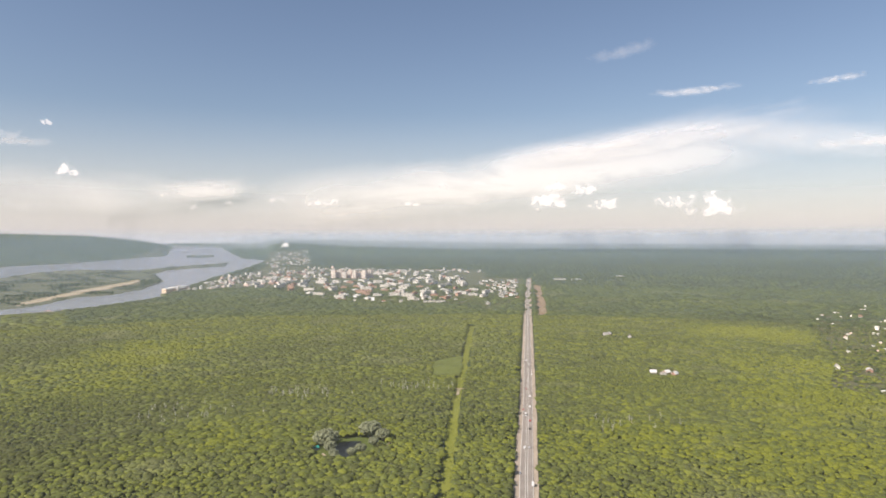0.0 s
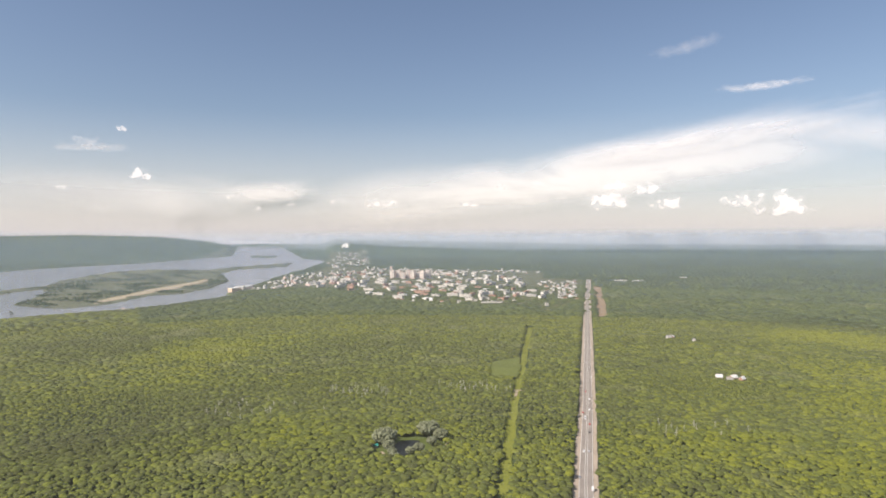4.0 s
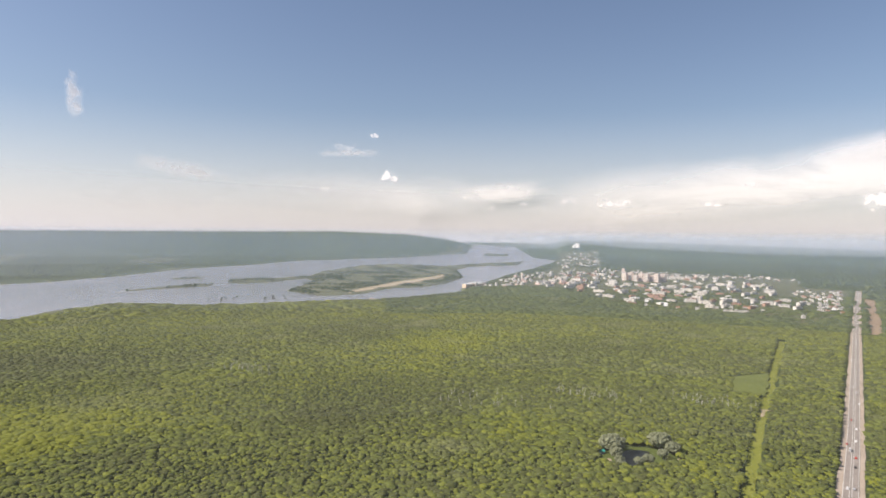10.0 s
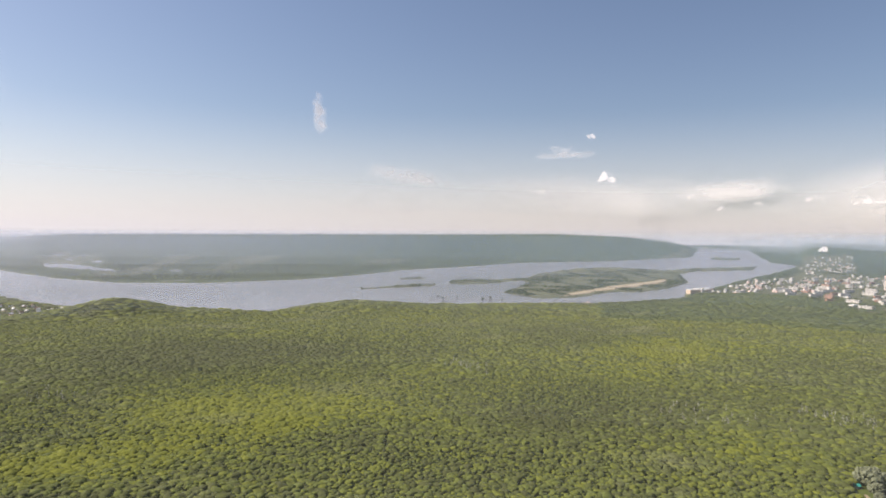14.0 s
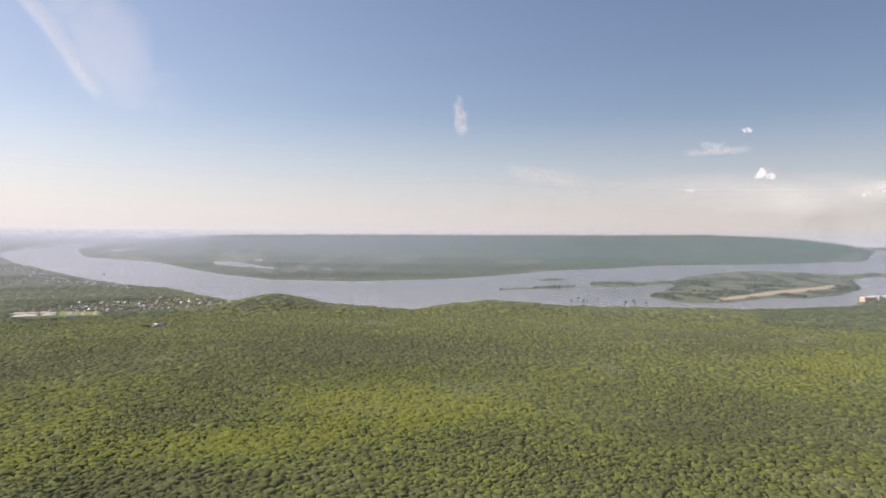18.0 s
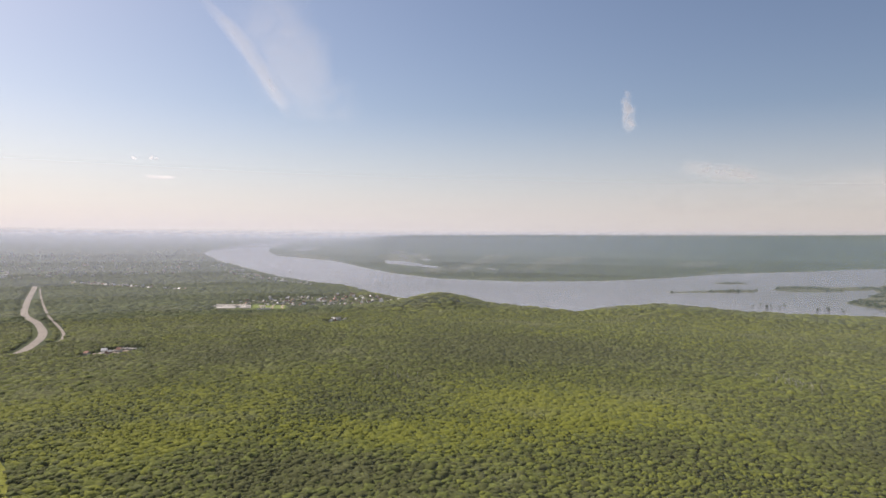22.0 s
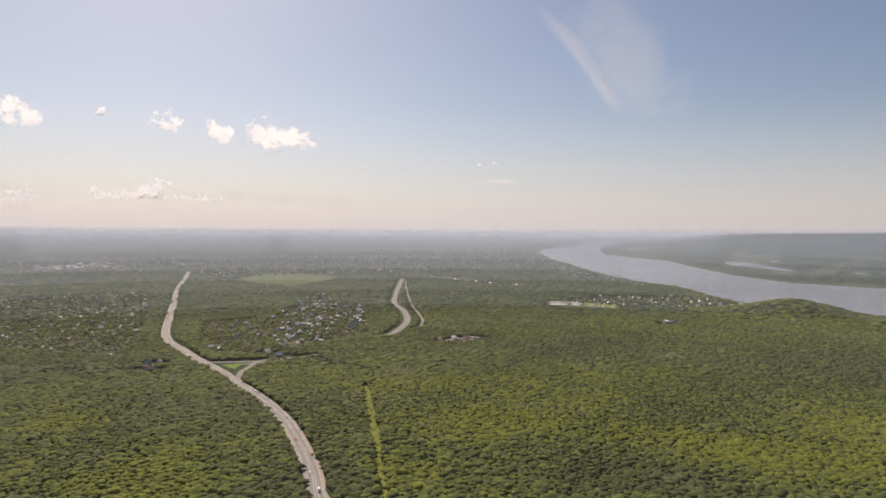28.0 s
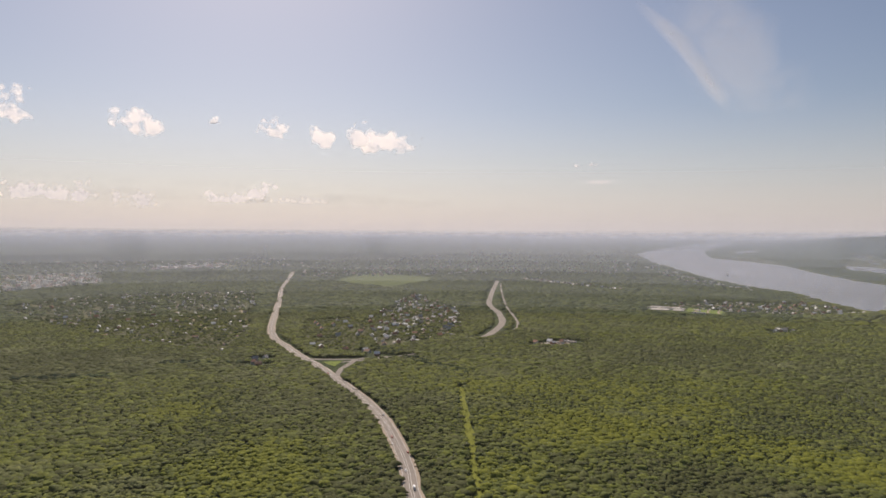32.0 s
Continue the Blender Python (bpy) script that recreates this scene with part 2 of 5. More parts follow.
RIVER = shore([(22.3, 4298), (18.7, 4255), (17.9, 4080), (17.0, 3900), (15.0, 3828), (16.6, 3581), (19.1, 3270), (21.6, 2813), (23.5, 2400),
               (27, 2200), (31.5, 2060), (35.4, 1975), (40, 1990), (46.7, 1890), (52, 1925), (58.3, 1740), (63, 1865), (67.7, 1925), (72.4, 1950),
               (75.9, 2270), (78.5, 2560), (81.6, 2810), (84.4, 3080), (87.2, 3460), (88.9, 3668), (90.1, 3939), (87.7, 4130), (84.4, 4277),
               (82.1, 4300), (83.5, 4180), (84.8, 4035), (84.4, 3851), (82.1, 3769), (78.9, 3635), (76.8, 3409), (74.2, 3182), (70.2, 2950),
               (63.3, 2866), (55.9, 2992), (51, 3190), (46.3, 3430), (41, 3580), (37.5, 3717), (29.2, 3849), (25.4, 3952), (22.3, 4233)])
ISLANDS = [shore(p) for p in (
    [(38.3, 2419), (36, 2881), (36.7, 3032), (35.5, 3288), (32.1, 3541), (29.2, 3607), (25, 3542), (22.2, 3653), (17.9, 3759), (18.5, 3640), (22.5, 3560),
     (23.8, 3426), (23.1, 3138), (24.5, 2842), (26.8, 2620), (29.2, 2580), (31.8, 2310), (35, 2214)],
    [(43.1, 2834), (41.6, 2800), (39.7, 2850), (36.5, 3040), (36.5, 3110), (39.7, 3010), (41.5, 3020), (42.8, 2960)],
    [(51.1, 2518), (46.8, 2640), (44.3, 2720), (44.2, 2790), (46.8, 2720)],
    [(47.5, 3010), (45.0, 3040), (45.0, 3075), (47.5, 3035)],
    [(21.3, 3960), (19.3, 3950), (19.3, 4000), (21.3, 4010)])]
LAKES = [shore(p) for p in (
    [(74.9, 3690), (73, 3655), (71.5, 3550), (70.0, 3430), (70.3, 3375), (72.2, 3455), (74.9, 3560)],
    [(74.6, 3990), (73.4, 4010), (73.0, 3960), (73.6, 3920), (74.6, 3860), (74.2, 3930)],
    [(83.2, 3990), (82.0, 4080), (80.9, 4090), (80.7, 4030), (82.0, 3990)],
    [(66.5, 3420), (65.5, 3440), (65.2, 3340), (65.9, 3360)],
    [(73.7, 3830), (73.3, 3840), (72.8, 3770), (73.0, 3735), (73.6, 3790)], [(72.6, 3950), (71.9, 3930), (71.9, 3885), (72.6, 3900)],
    [(68.2, 3480), (67.3, 3390), (67.3, 3340), (68.2, 3440)],
    [(71.9, 3760), (71.0, 3770), (71.1, 3680), (71.7, 3690)])]
# the tops of the far ranges of hills: bearing, degrees above the eye's level
RANGE = [(21.5, -1.2), (22.3, -0.8), (23.2, -0.5), (24.7, -0.2), (26.9, 0.06), (28.6, 0.2), (34, 0.36), (42, 0.25), (64, 0.05), (80, -0.15)]
QUARRY = [(15.6, -1.4), (14.9, -0.75), (14.2, -0.56), (13.4, -0.50), (12.0, -0.56), (9.1, -0.78), (5, -0.92), (2.0, -1.0), (-2, -1.18), (-5.6, -1.36), (-13, -1.46), (-22, -1.53), (-32, -1.54), (-46, -1.6)]


LOWLAND = [(-46, -0.72), (-30, -0.68), (-8, -0.55), (11, -0.15), (16, -0.12)]


def along(table, a):
    t = sorted(table)
    return np.interp(a, [p[0] for p in t], [p[1] for p in t])


def smooth(a, b, x):
    k = np.clip((x - a) / (b - a), 0, 1)
    return k * k * (3 - 2 * k)


def wet(az, r):
    """How far from the shore a place lies, in degrees as seen from the eye; below 0 on the water."""
    el = sight(r)
    el = el + 0.03 * np.sin(az * 9.1) + 0.02 * np.sin(az * 23.7 + 1)
    d = away(az, el, RIVER, True) * np.where(inside(az, el, RIVER), -1, 1)
    for land in ISLANDS:
        e = away(az, el, land, True) * np.where(inside(az, el, land), 1, -1)
        d = np.maximum(d, np.where(d < 0, e, d))
    for lake in LAKES:
        e = away(az, el, lake, True) * np.where(inside(az, el, lake), -1, 1)
        d = np.minimum(d, np.where(d > 0, e, d))
    return d


def land(x, y, shores=True):
    """The height of the ground."""
    x, y = np.asarray(x, float), np.asarray(y, float)
    r, az = np.hypot(x, y), bearing(x, y)
    z = lift(r)
    k = smooth(3930, 4340, r) * smooth(22.3, 23.4, az) * (1 - smooth(72, 82, az))
    z = z * (1 - k) + k * (H + r * np.tan(np.radians(along(RANGE, az))))
    # the wooded crest north of the town, with hazy lowland far behind it
    east = smooth(-60, -48, az) * (1 - smooth(14.4, 15.6, az))
    far = smooth(4165, 4360, r)
    top = H + r * np.tan(np.radians(along(QUARRY, az) * (1 - far) + far * along(LOWLAND, az)))
    k = smooth(3900, 4150, r) * east
    z = z * (1 - k) + k * top
    for a, d, h, s in ((70.0, 1840, 32, 72), (51.0, 1830, 14, 120), (35, 1880, 6, 90), (60, 1200, 6, 260), (20, 1500, 5, 250), (90, 1000, 5, 200)):
        cx, cy = spot(a, d)
        z = z + h * np.exp(-((x - cx) ** 2 + (y - cy) ** 2) / (2 * s * s))
    if shores:
        z = z + np.where((az > 8) & (az < 96) & (r > 1600), np.clip(wet(az, r) * 40, -5, 1.5), 1.5 * smooth(1550, 1650, r))
    return z


def mesh(name, verts, faces, mats, index=None, soft=False):
    me = bpy.data.meshes.new(name)
    me.from_pydata(verts, [], faces)
    for m in mats if isinstance(mats, (list, tuple)) else [mats]:
        me.materials.append(m)
    if index is not None:
        me.polygons.foreach_set("material_index", np.asarray(index, np.int32))
    if soft:
        me.polygons.foreach_set("use_smooth", np.ones(len(me.polygons), bool))
    me.update()
    return me


def part(name, me, parent, label=""):
    ob = new(name, me)
    ob.parent = parent
    return tagged(ob, label)


def polar(name, azs, rs, height, mats, pick=None, closed=False):
    """A sheet in rings round the eye."""
    a, r = np.meshgrid(np.radians(azs), rs)
    x, y = -r * np.sin(a), r * np.cos(a)
    z = height(x, y)
    verts = np.stack([x, y, z], -1).reshape(-1, 3)
    na, nr = len(azs), len(rs)
    i, j = np.meshgrid(np.arange(na if closed else na - 1), np.arange(nr - 1))
    i2 = (i + 1) % na
    faces = np.stack([j * na + i, (j + 1) * na + i, (j + 1) * na + i2, j * na + i2], -1).reshape(-1, 4)
    index = None
    if pick is not None:
        c = verts[faces].mean(1)
        index = pick(c[:, 0], c[:, 1])
    return mesh(name, verts.tolist(), faces.tolist(), mats, index, True)


def curve(points, step=12.0):
    """A smooth line through points."""
    p = [Vector(q) for q in points]
    p = [2 * p[0] - p[1]] + p + [2 * p[-1] - p[-2]]
    out = []
    for a, b, c, d in zip(p, p[1:], p[2:], p[3:]):
        n = max(2, int((c - b).length / step))
        for k in range(n):
            t = k / n
            out.append(0.5 * (2 * b + (c - a) * t + (2 * a - 5 * b + 4 * c - d) * t * t + (3 * b - a - 3 * c + d) * t ** 3))
    return [(q.x, q.y) for q in out + [p[-2]]]


def sides(line):
    n = []
    for k in range(len(line)):
        a, b = line[max(k - 1, 0)], line[min(k + 1, len(line) - 1)]
        d = Vector((b[0] - a[0], b[1] - a[1])).normalized()
        n.append((d.y, -d.x))
    return n


def ribbon(name, line, lo, hi, z, mat, wobble=0.0, seed=0):
    """A strip of ground along a line, from lo to hi metres to its right, its edges falling a little."""
    rnd = random.Random(seed)
    verts, faces = [], []
    for (x, y), (nx, ny) in zip(line, sides(line)):
        a, b = lo + rnd.uniform(-1, 1) * wobble, hi + rnd.uniform(-1, 1) * wobble
        base = float(land(x, y)) + z
        for o, dz in ((a - 0.3, -0.3), (a, 0), (b, 0), (b + 0.3, -0.3)):
            verts.append((x + nx * o, y + ny * o, base + dz))
    for k in range(len(line) - 1):
        for s in range(3):
            q = k * 4 + s
            faces.append((q, q + 1, q + 5, q + 4))
    return mesh(name, verts, faces, mat)


def patch(name, poly, z, mat, wobble=0.0, seed=0):
    """A flat piece of ground with an uneven outline."""
    rnd = random.Random(seed)
    ring = []
    for (x0, y0), (x1, y1) in zip(poly, poly[1:] + poly[:1]):
        n = max(1, int(math.hypot(x1 - x0, y1 - y0) / 14))
        for k in range(n):
            t = k / n
            ring.append((x0 + (x1 - x0) * t + rnd.uniform(-1, 1) * wobble, y0 + (y1 - y0) * t + rnd.uniform(-1, 1) * wobble))
    bm = bmesh.new()
    top = [bm.verts.new((x, y, float(land(x, y)) + z)) for x, y in ring]
    f = bm.faces.new(top)
    bmesh.ops.triangulate(bm, faces=[f])
    bmesh.ops.recalc_face_normals(bm, faces=bm.faces)
    if bm.faces and sum(g.normal.z for g in bm.faces) < 0:
        bmesh.ops.reverse_faces(bm, faces=bm.faces)
    me = bpy.data.meshes.new(name)
    bm.to_mesh(me)
    bm.free()
    me.materials.append(mat)
    return me


# ---- ground, water, air ----
HIGHWAY_NORTH = curve([(40, 300), (63, 498), (77, 606), (99, 769), (135, 1049), (175, 1357), (248, 1920), (318, 2450), (390, 2988)], 20)
HIGHWAY_SOUTH = curve([(-300, 20), (-410, -120), (-464, -159), (-514, -181), (-581, -216), (-660, -264), (-728, -316), (-802, -381), (-877, -449), (-940, -512), (-1025, -591),
                       (-1095, -655), (-1210, -731), (-1424, -849), (-1758, -1032), (-2080, -1212), (-2734, -1539)], 14)
NEAR_LANE = curve([(-905, -452), (-954, -396), (-1035, -338), (-1155, -302), (-1225, -280)], 16)
SIDE_ROAD = curve([(-1225, -280), (-1284, -277), (-1438, -287), (-1608, -330), (-1790, -394), (-2129, -461), (-2681, -557)], 16)
TRACK = curve([(-1284, -265), (-1325, -242), (-1468, -258), (-1738, -334), (-2141, -429), (-2574, -521)], 20)
CUT_NORTH = curve([(-8, 380), (-1, 499), (6, 624), (19, 856), (36, 1075), (64, 1463)], 14)
CUT_SOUTH = curve([(-400, -85), (-478, -112), (-579, -142), (-664, -169), (-812, -216)], 12)
POND = [(-103, 617), (-101, 634), (-90, 640), (-80, 639), (-78, 613), (-84, 608), (-88, 588), (-96, 588), (-100, 600)]
GLADE = [(-125, 600), (-120, 632), (-106, 650), (-76, 652), (-55, 640), (-52, 612), (-75, 598), (-80, 582), (-104, 580)]
FIELD = [(-18, 1043), (31, 1091), (24, 932), (-18, 933)]
PLANTING = [(190, 1002), (276, 1085), (308, 978), (384, 882), (311, 792), (227, 837)]
DIRT = [(366, 2680), (398, 2640), (266, 1650), (232, 1620)]
VILLAGES = {
    "hollow": [(-1320, -582), (-2010, -696), (-1662, -453), (-1240, -322), (-1045, -421)],
    "dell": [(-1336, -720), (-1423, -640), (-1180, -500), (-1000, -452), (-985, -512), (-1100, -600)],
    "slope": [(-1293, -1571), (-1606, -1592), (-1940, -1226), (-1230, -790), (-930, -652), (-976, -867), (-1109, -1284)],
    "bank": [(-1890, 30), (-2100, 200), (-2120, 480), (-1850, 590), (-1790, 380), (-1800, 215)],
    "ridge": [(-2834, -418), (-2437, -43), (-2380, -70), (-2780, -480)],
    "east": [(900, 1600), (1160, 1800), (800, 1080), (552, 800), (500, 850), (610, 1010), (740, 1290)],
    "town": [(-948, 3197), (-937, 3520), (-640, 3449), (-278, 3427), (206, 3392), (198, 3054), (362, 2990), (236, 2058), (125, 1711), (96, 1849), (-7, 1930),
             (-245, 1973), (-410, 2124), (-669, 2552), (-847, 2557)],
    "far_town": [(-950, 3530), (-1035, 3860), (-809, 3931), (-700, 3520)],
    "quay": [(-1018, 2365), (-1000, 2654), (-1040, 3069), (-960, 3197), (-847, 2557)],
    "west": [(-1560, -1900), (-2050, -2480), (-2300, -2230), (-2030, -1950)],
    "mall": [(-2480, -2130), (-2600, -2180), (-2890, -2060), (-2830, -1880), (-2700, -1950)],
    "south": [(-1875, -2276), (-2190, -2156), (-1960, -2400)],
}
LAWNS = [[(-2332, -1064), (-2470, -1190), (-2760, -1230), (-2846, -1099), (-2747, -848), (-2400, -820), (-2217, -855)], [(-1500, -800), (-1560, -820), (-1530, -740)], [spot(89.4, 1915), spot(82.8, 1840), spot(83.0, 1715), spot(89.4, 1765)]]
# house plots and yards in the wood: x, y, radius
YARDS = [(307, 942, 22), (330, 936, 16), (328, 1314, 14), (363, 1276, 14), (-1180, -140, 26), (-1205, -112, 26), (-1168, -170, 16), (-1480, 277, 24), (-1500, 300, 20),
         (817, 3036, 30), (510, 2925, 60), (-860, -545, 22), (-900, -560, 20), (-985, -400, 18), (-1010, -430, 18), (-1055, 1747, 30), (-1110, -420, 25), (-114, 618, 8), (-905, -445, 34), (-935, -425, 24), (-880, -425, 20), (-1190, -135, 30)]
SANDBANK = [spot(33, 2300), spot(29.2, 2660), spot(24.9, 3060), spot(24.9, 3200), spot(29.2, 2830), spot(32.8, 2420)]


def ground_kind(x, y):
    r, az = np.hypot(x, y), bearing(x, y)
    k = np.zeros(len(x), int)
    w = (az > 8) & (az < 96) & (r > 1600)
    d = np.where(w, wet(az, r), 9)
    isle = np.zeros(len(x), bool)
    for p in ISLANDS:
        isle |= inside(az, sight(r), p)
    k[isle] = 3
    k[(r > 2950) & (r < 3880) & (az > 24) & (az < 92) & (np.sin(x * 0.006 + 2 * np.sin(y * 0.004)) * np.sin(y * 0.009 + az) > 0.55)] = 3
    for v in VILLAGES.values():
        k[inside(x, y, v)] = 1
    for v in LAWNS:
        k[inside(x, y, v)] = 2
    k[inside(x, y, SANDBANK) & isle] = 4
    k[d < 0.0] = 3
    return k


seen = np.concatenate([np.arange(-44, 148, 0.32), np.arange(148, 316, 3.0)])
rings = np.concatenate([[0.05, 120, 250, 380], np.arange(450, 1600, 40.0), at_sight(np.arange(7.1, 0.43, -0.05)), [4368, 4445]])


def ground_height(x, y):
    z = land(x, y)
    return np.where(np.hypot(x, y) > 4365, H - 65.0, z)


ground = tagged(new("ground", polar("ground", seen, rings, ground_height, [WOODLAND, GARDENS, meadow("pasture", (0.075, 0.105, 0.030), (0.115, 0.145, 0.042)), MARSH, SAND], ground_kind, True)),
                "wooded plain rising gently to a hazy horizon", "ground", kind="structure")
river = tagged(new("water", polar("water", np.arange(8, 96, 1.0), np.concatenate([np.arange(1640, 2600, 60), at_sight(np.arange(4.3, 0.3, -0.1))]),
                                  lambda x, y: lift(np.hypot(x, y)) - 1.0, WATER)), "broad calm grey-blue river between wooded banks", "river", kind="structure")
def face_up(me, share=1.0):
    """Vapour has no side of its own: it is lit from above, whichever way a sheet of it runs."""
    if share >= 1:
        up = [(0.0, 0.0, 1.0)] * len(me.vertices)
    else:
        up = [(v.normal * (1 - share) + Vector((0, 0, share))).normalized()[:] for v in me.vertices]
    me.normals_split_custom_set_from_vertices(up)


# aerial haze painted on see-through rings: they pale and blue the distance
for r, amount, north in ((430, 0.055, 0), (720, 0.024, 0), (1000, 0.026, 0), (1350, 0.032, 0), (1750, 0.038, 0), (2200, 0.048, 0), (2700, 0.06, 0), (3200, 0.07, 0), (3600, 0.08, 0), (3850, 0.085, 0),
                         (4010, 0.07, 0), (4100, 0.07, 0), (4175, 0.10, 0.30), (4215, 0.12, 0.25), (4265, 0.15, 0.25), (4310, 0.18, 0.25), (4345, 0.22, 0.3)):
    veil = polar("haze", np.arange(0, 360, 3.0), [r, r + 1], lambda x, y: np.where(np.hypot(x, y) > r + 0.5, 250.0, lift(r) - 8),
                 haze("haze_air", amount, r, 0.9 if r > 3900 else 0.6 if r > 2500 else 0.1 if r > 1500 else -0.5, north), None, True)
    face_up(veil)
    tagged(new("backdrop_haze", veil), "see-through sheet coloured as summer haze over the plain", "haze", kind="structure")

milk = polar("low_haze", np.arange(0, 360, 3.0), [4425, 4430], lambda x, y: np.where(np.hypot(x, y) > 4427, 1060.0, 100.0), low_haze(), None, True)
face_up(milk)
tagged(new("backdrop_sky", milk), "milky haze sheet low in the sky, coloured brighter sunwards", "haze", kind="structure")

# ---- clouds ----
def sky_point(az, el, r=4420.0):
    a, e = radians(az), radians(el)
    return (-r * math.sin(a) * math.cos(e), r * math.cos(a) * math.cos(e), H + r * math.sin(e))


def streak(az0, el0, az1, el1, width, amount, seed, bend=0.0, stretch=(5.0, 1.2), rag=0.45, r=4420.0):
    """A veil of ice cloud drawn out from one point of the sky to another."""
    verts, faces, uv = [], [], []
    nu, nv = 24, 8
    for i in range(nu + 1):
        u = i / nu
        for j in range(nv + 1):
            v = j / nv
            da, de = az1 - az0, el1 - el0
            n = math.hypot(da, de)
            o = (v - 0.5) * width + bend * math.sin(math.pi * u)
            verts.append(sky_point(az0 + da * u - de / n * o, el0 + de * u + da / n * o, r))
            uv.append((u, v))
    for i in range(nu):
        for j in range(nv):
            q = i * (nv + 1) + j
            faces.append((q, q + 1, q + nv + 2, q + nv + 1))
    me = mesh("ice_cloud", verts, faces, ice("ice_cloud", amount, seed, stretch, rag))
    lay = me.uv_layers.new(name="UVMap")
    flat = np.array([uv[l.vertex_index] for l in me.loops], np.float32)
    lay.data.foreach_set("uv", flat.ravel())
    if (me.polygons[0].center - Vector((0, 0, H))).dot(me.polygons[0].normal) > 0:
        me.flip_normals()
    face_up(me)
    return tagged(new("backdrop_cirrus", me), "thin white streak of high ice cloud in the sky", "cloud", kind="structure")


streak(20, 2.6, -33, 9.0, 6.6, 0.56, 1, 0.7, (1.5, 0.7), 0.2)
streak(-4, 6.6, -30, 9.8, 3.2, 0.4, 15, 0.3, (1.4, 0.9), 0.3, 4405.0)
streak(-17, 11.6, -25, 11.8, 0.9, 0.4, 2, 0.1)
streak(-20, 8.2, -44, 5.8, 3.4, 0.3, 3, 0.0, (2.4, 1.0), 0.3)
streak(-28, 6.8, -40, 6.9, 0.9, 0.4, 16)
streak(-12, 14.6, -18.5, 15.6, 1.5, 0.14, 4)
streak(-28.5, 11.4, -33.5, 11.7, 0.7, 0.4, 5)
streak(46, 4.2, 16, 3.6, 4.4, 0.24, 6, 0.4, (2.0, 1.0), 0.25)
streak(25, 3.6, 15, 4.4, 2.6, 0.4, 17, 0.2, (1.4, 1.0), 0.3)
streak(56, 3.2, 40, 3.6, 3.4, 0.12, 7, 0.2, (2.5, 1.0), 0.3)
streak(54.4, 12.8, 53.7, 7.6, 1.7, 0.6, 8, 0.25, (2.4, 1.0), 0.5)
streak(90.5, 19, 82.6, 8.6, 1.9, 0.32, 9, -0.7, (1.6, 0.8), 0.35)
streak(87, 21, 79, 8, 9.0, 0.2, 10, 0.0, (2.0, 1.0), 0.3)
streak(42, 4.4, 51, 5.9, 1.9, 0.4, 14, 0.1, (3.0, 0.8), 0.4)
streak(36, 7.0, 30, 7.2, 0.9, 0.4, 11)
streak(124, 3.0, 104, 2.5, 1.6, 0.14, 12, 0.0, (3, 1))
streak(148, 3.2, 122, 2.8, 2.0, 0.14, 13, 0.0, (3, 1))


def vapour(seed, wide, amount):
    """Heaped vapour with a ragged edge, billowing in the round, thin at its rims."""
    n = Nodes("cloud_vapour")
    uv = n.add("TexCoord").outputs["UV"]
    sep = n.add("SeparateXYZ", Vector=uv)
    u, v = sep.outputs["X"], sep.outputs["Y"]
    at = n.add("Mapping", Vector=uv, Location=(seed * 5.7, seed * 2.3, seed * 1.1), Scale=(wide, 1.0, 1.0)).outputs[0]
    heap = n.add("TexNoise", Vector=at, Scale=2.2, Detail=1.5, Roughness=0.5).outputs["Fac"]
    billow = n.add("TexNoise", Vector=at, Scale=5.0, Detail=6.0, Roughness=0.6, Distortion=0.3).outputs["Fac"]
    side = n.sums("POWER", n.sums("ABSOLUTE", n.sums("SUBTRACT", n.sums("MULTIPLY", u, 2.0), 1.0), 0.0), 2.6)
    rise = n.sums("MAXIMUM", n.sums("DIVIDE", n.sums("SUBTRACT", v, 0.3), 0.7), 0.0)
    fall = n.sums("MAXIMUM", n.sums("DIVIDE", n.sums("SUBTRACT", 0.3, v), 0.3), 0.0)
    d = n.sums("SUBTRACT", 0.62, n.sums("ADD", side, n.sums("ADD", n.sums("POWER", rise, 1.5), n.sums("POWER", fall, 2.0))))
    d = n.sums("ADD", d, n.sums("MULTIPLY", n.sums("SUBTRACT", heap, 0.55), 2.6))
    d = n.sums("ADD", d, n.sums("MULTIPLY", n.sums("SUBTRACT", billow, 0.5), 1.5))
    rim = n.sums("MULTIPLY", n.sums("MULTIPLY", u, n.sums("SUBTRACT", 1.0, u)), n.sums("MULTIPLY", v, n.sums("SUBTRACT", 1.0, v)))
    a = n.sums("MULTIPLY", n.add("MapRange", Value=d, i1=0.0, i2=0.42, i3=0.0, i4=amount).outputs[0], n.add("MapRange", Value=rim, i1=0.0, i2=0.012, i3=0.0, i4=1.0).outputs[0])
    return scatter(n, a, n.ramp(n.sums("ADD", billow, n.sums("MULTIPLY", heap, 0.6)), (0.62, (0.74, 0.75, 0.79)), (0.92, (0.96, 0.94, 0.92))))


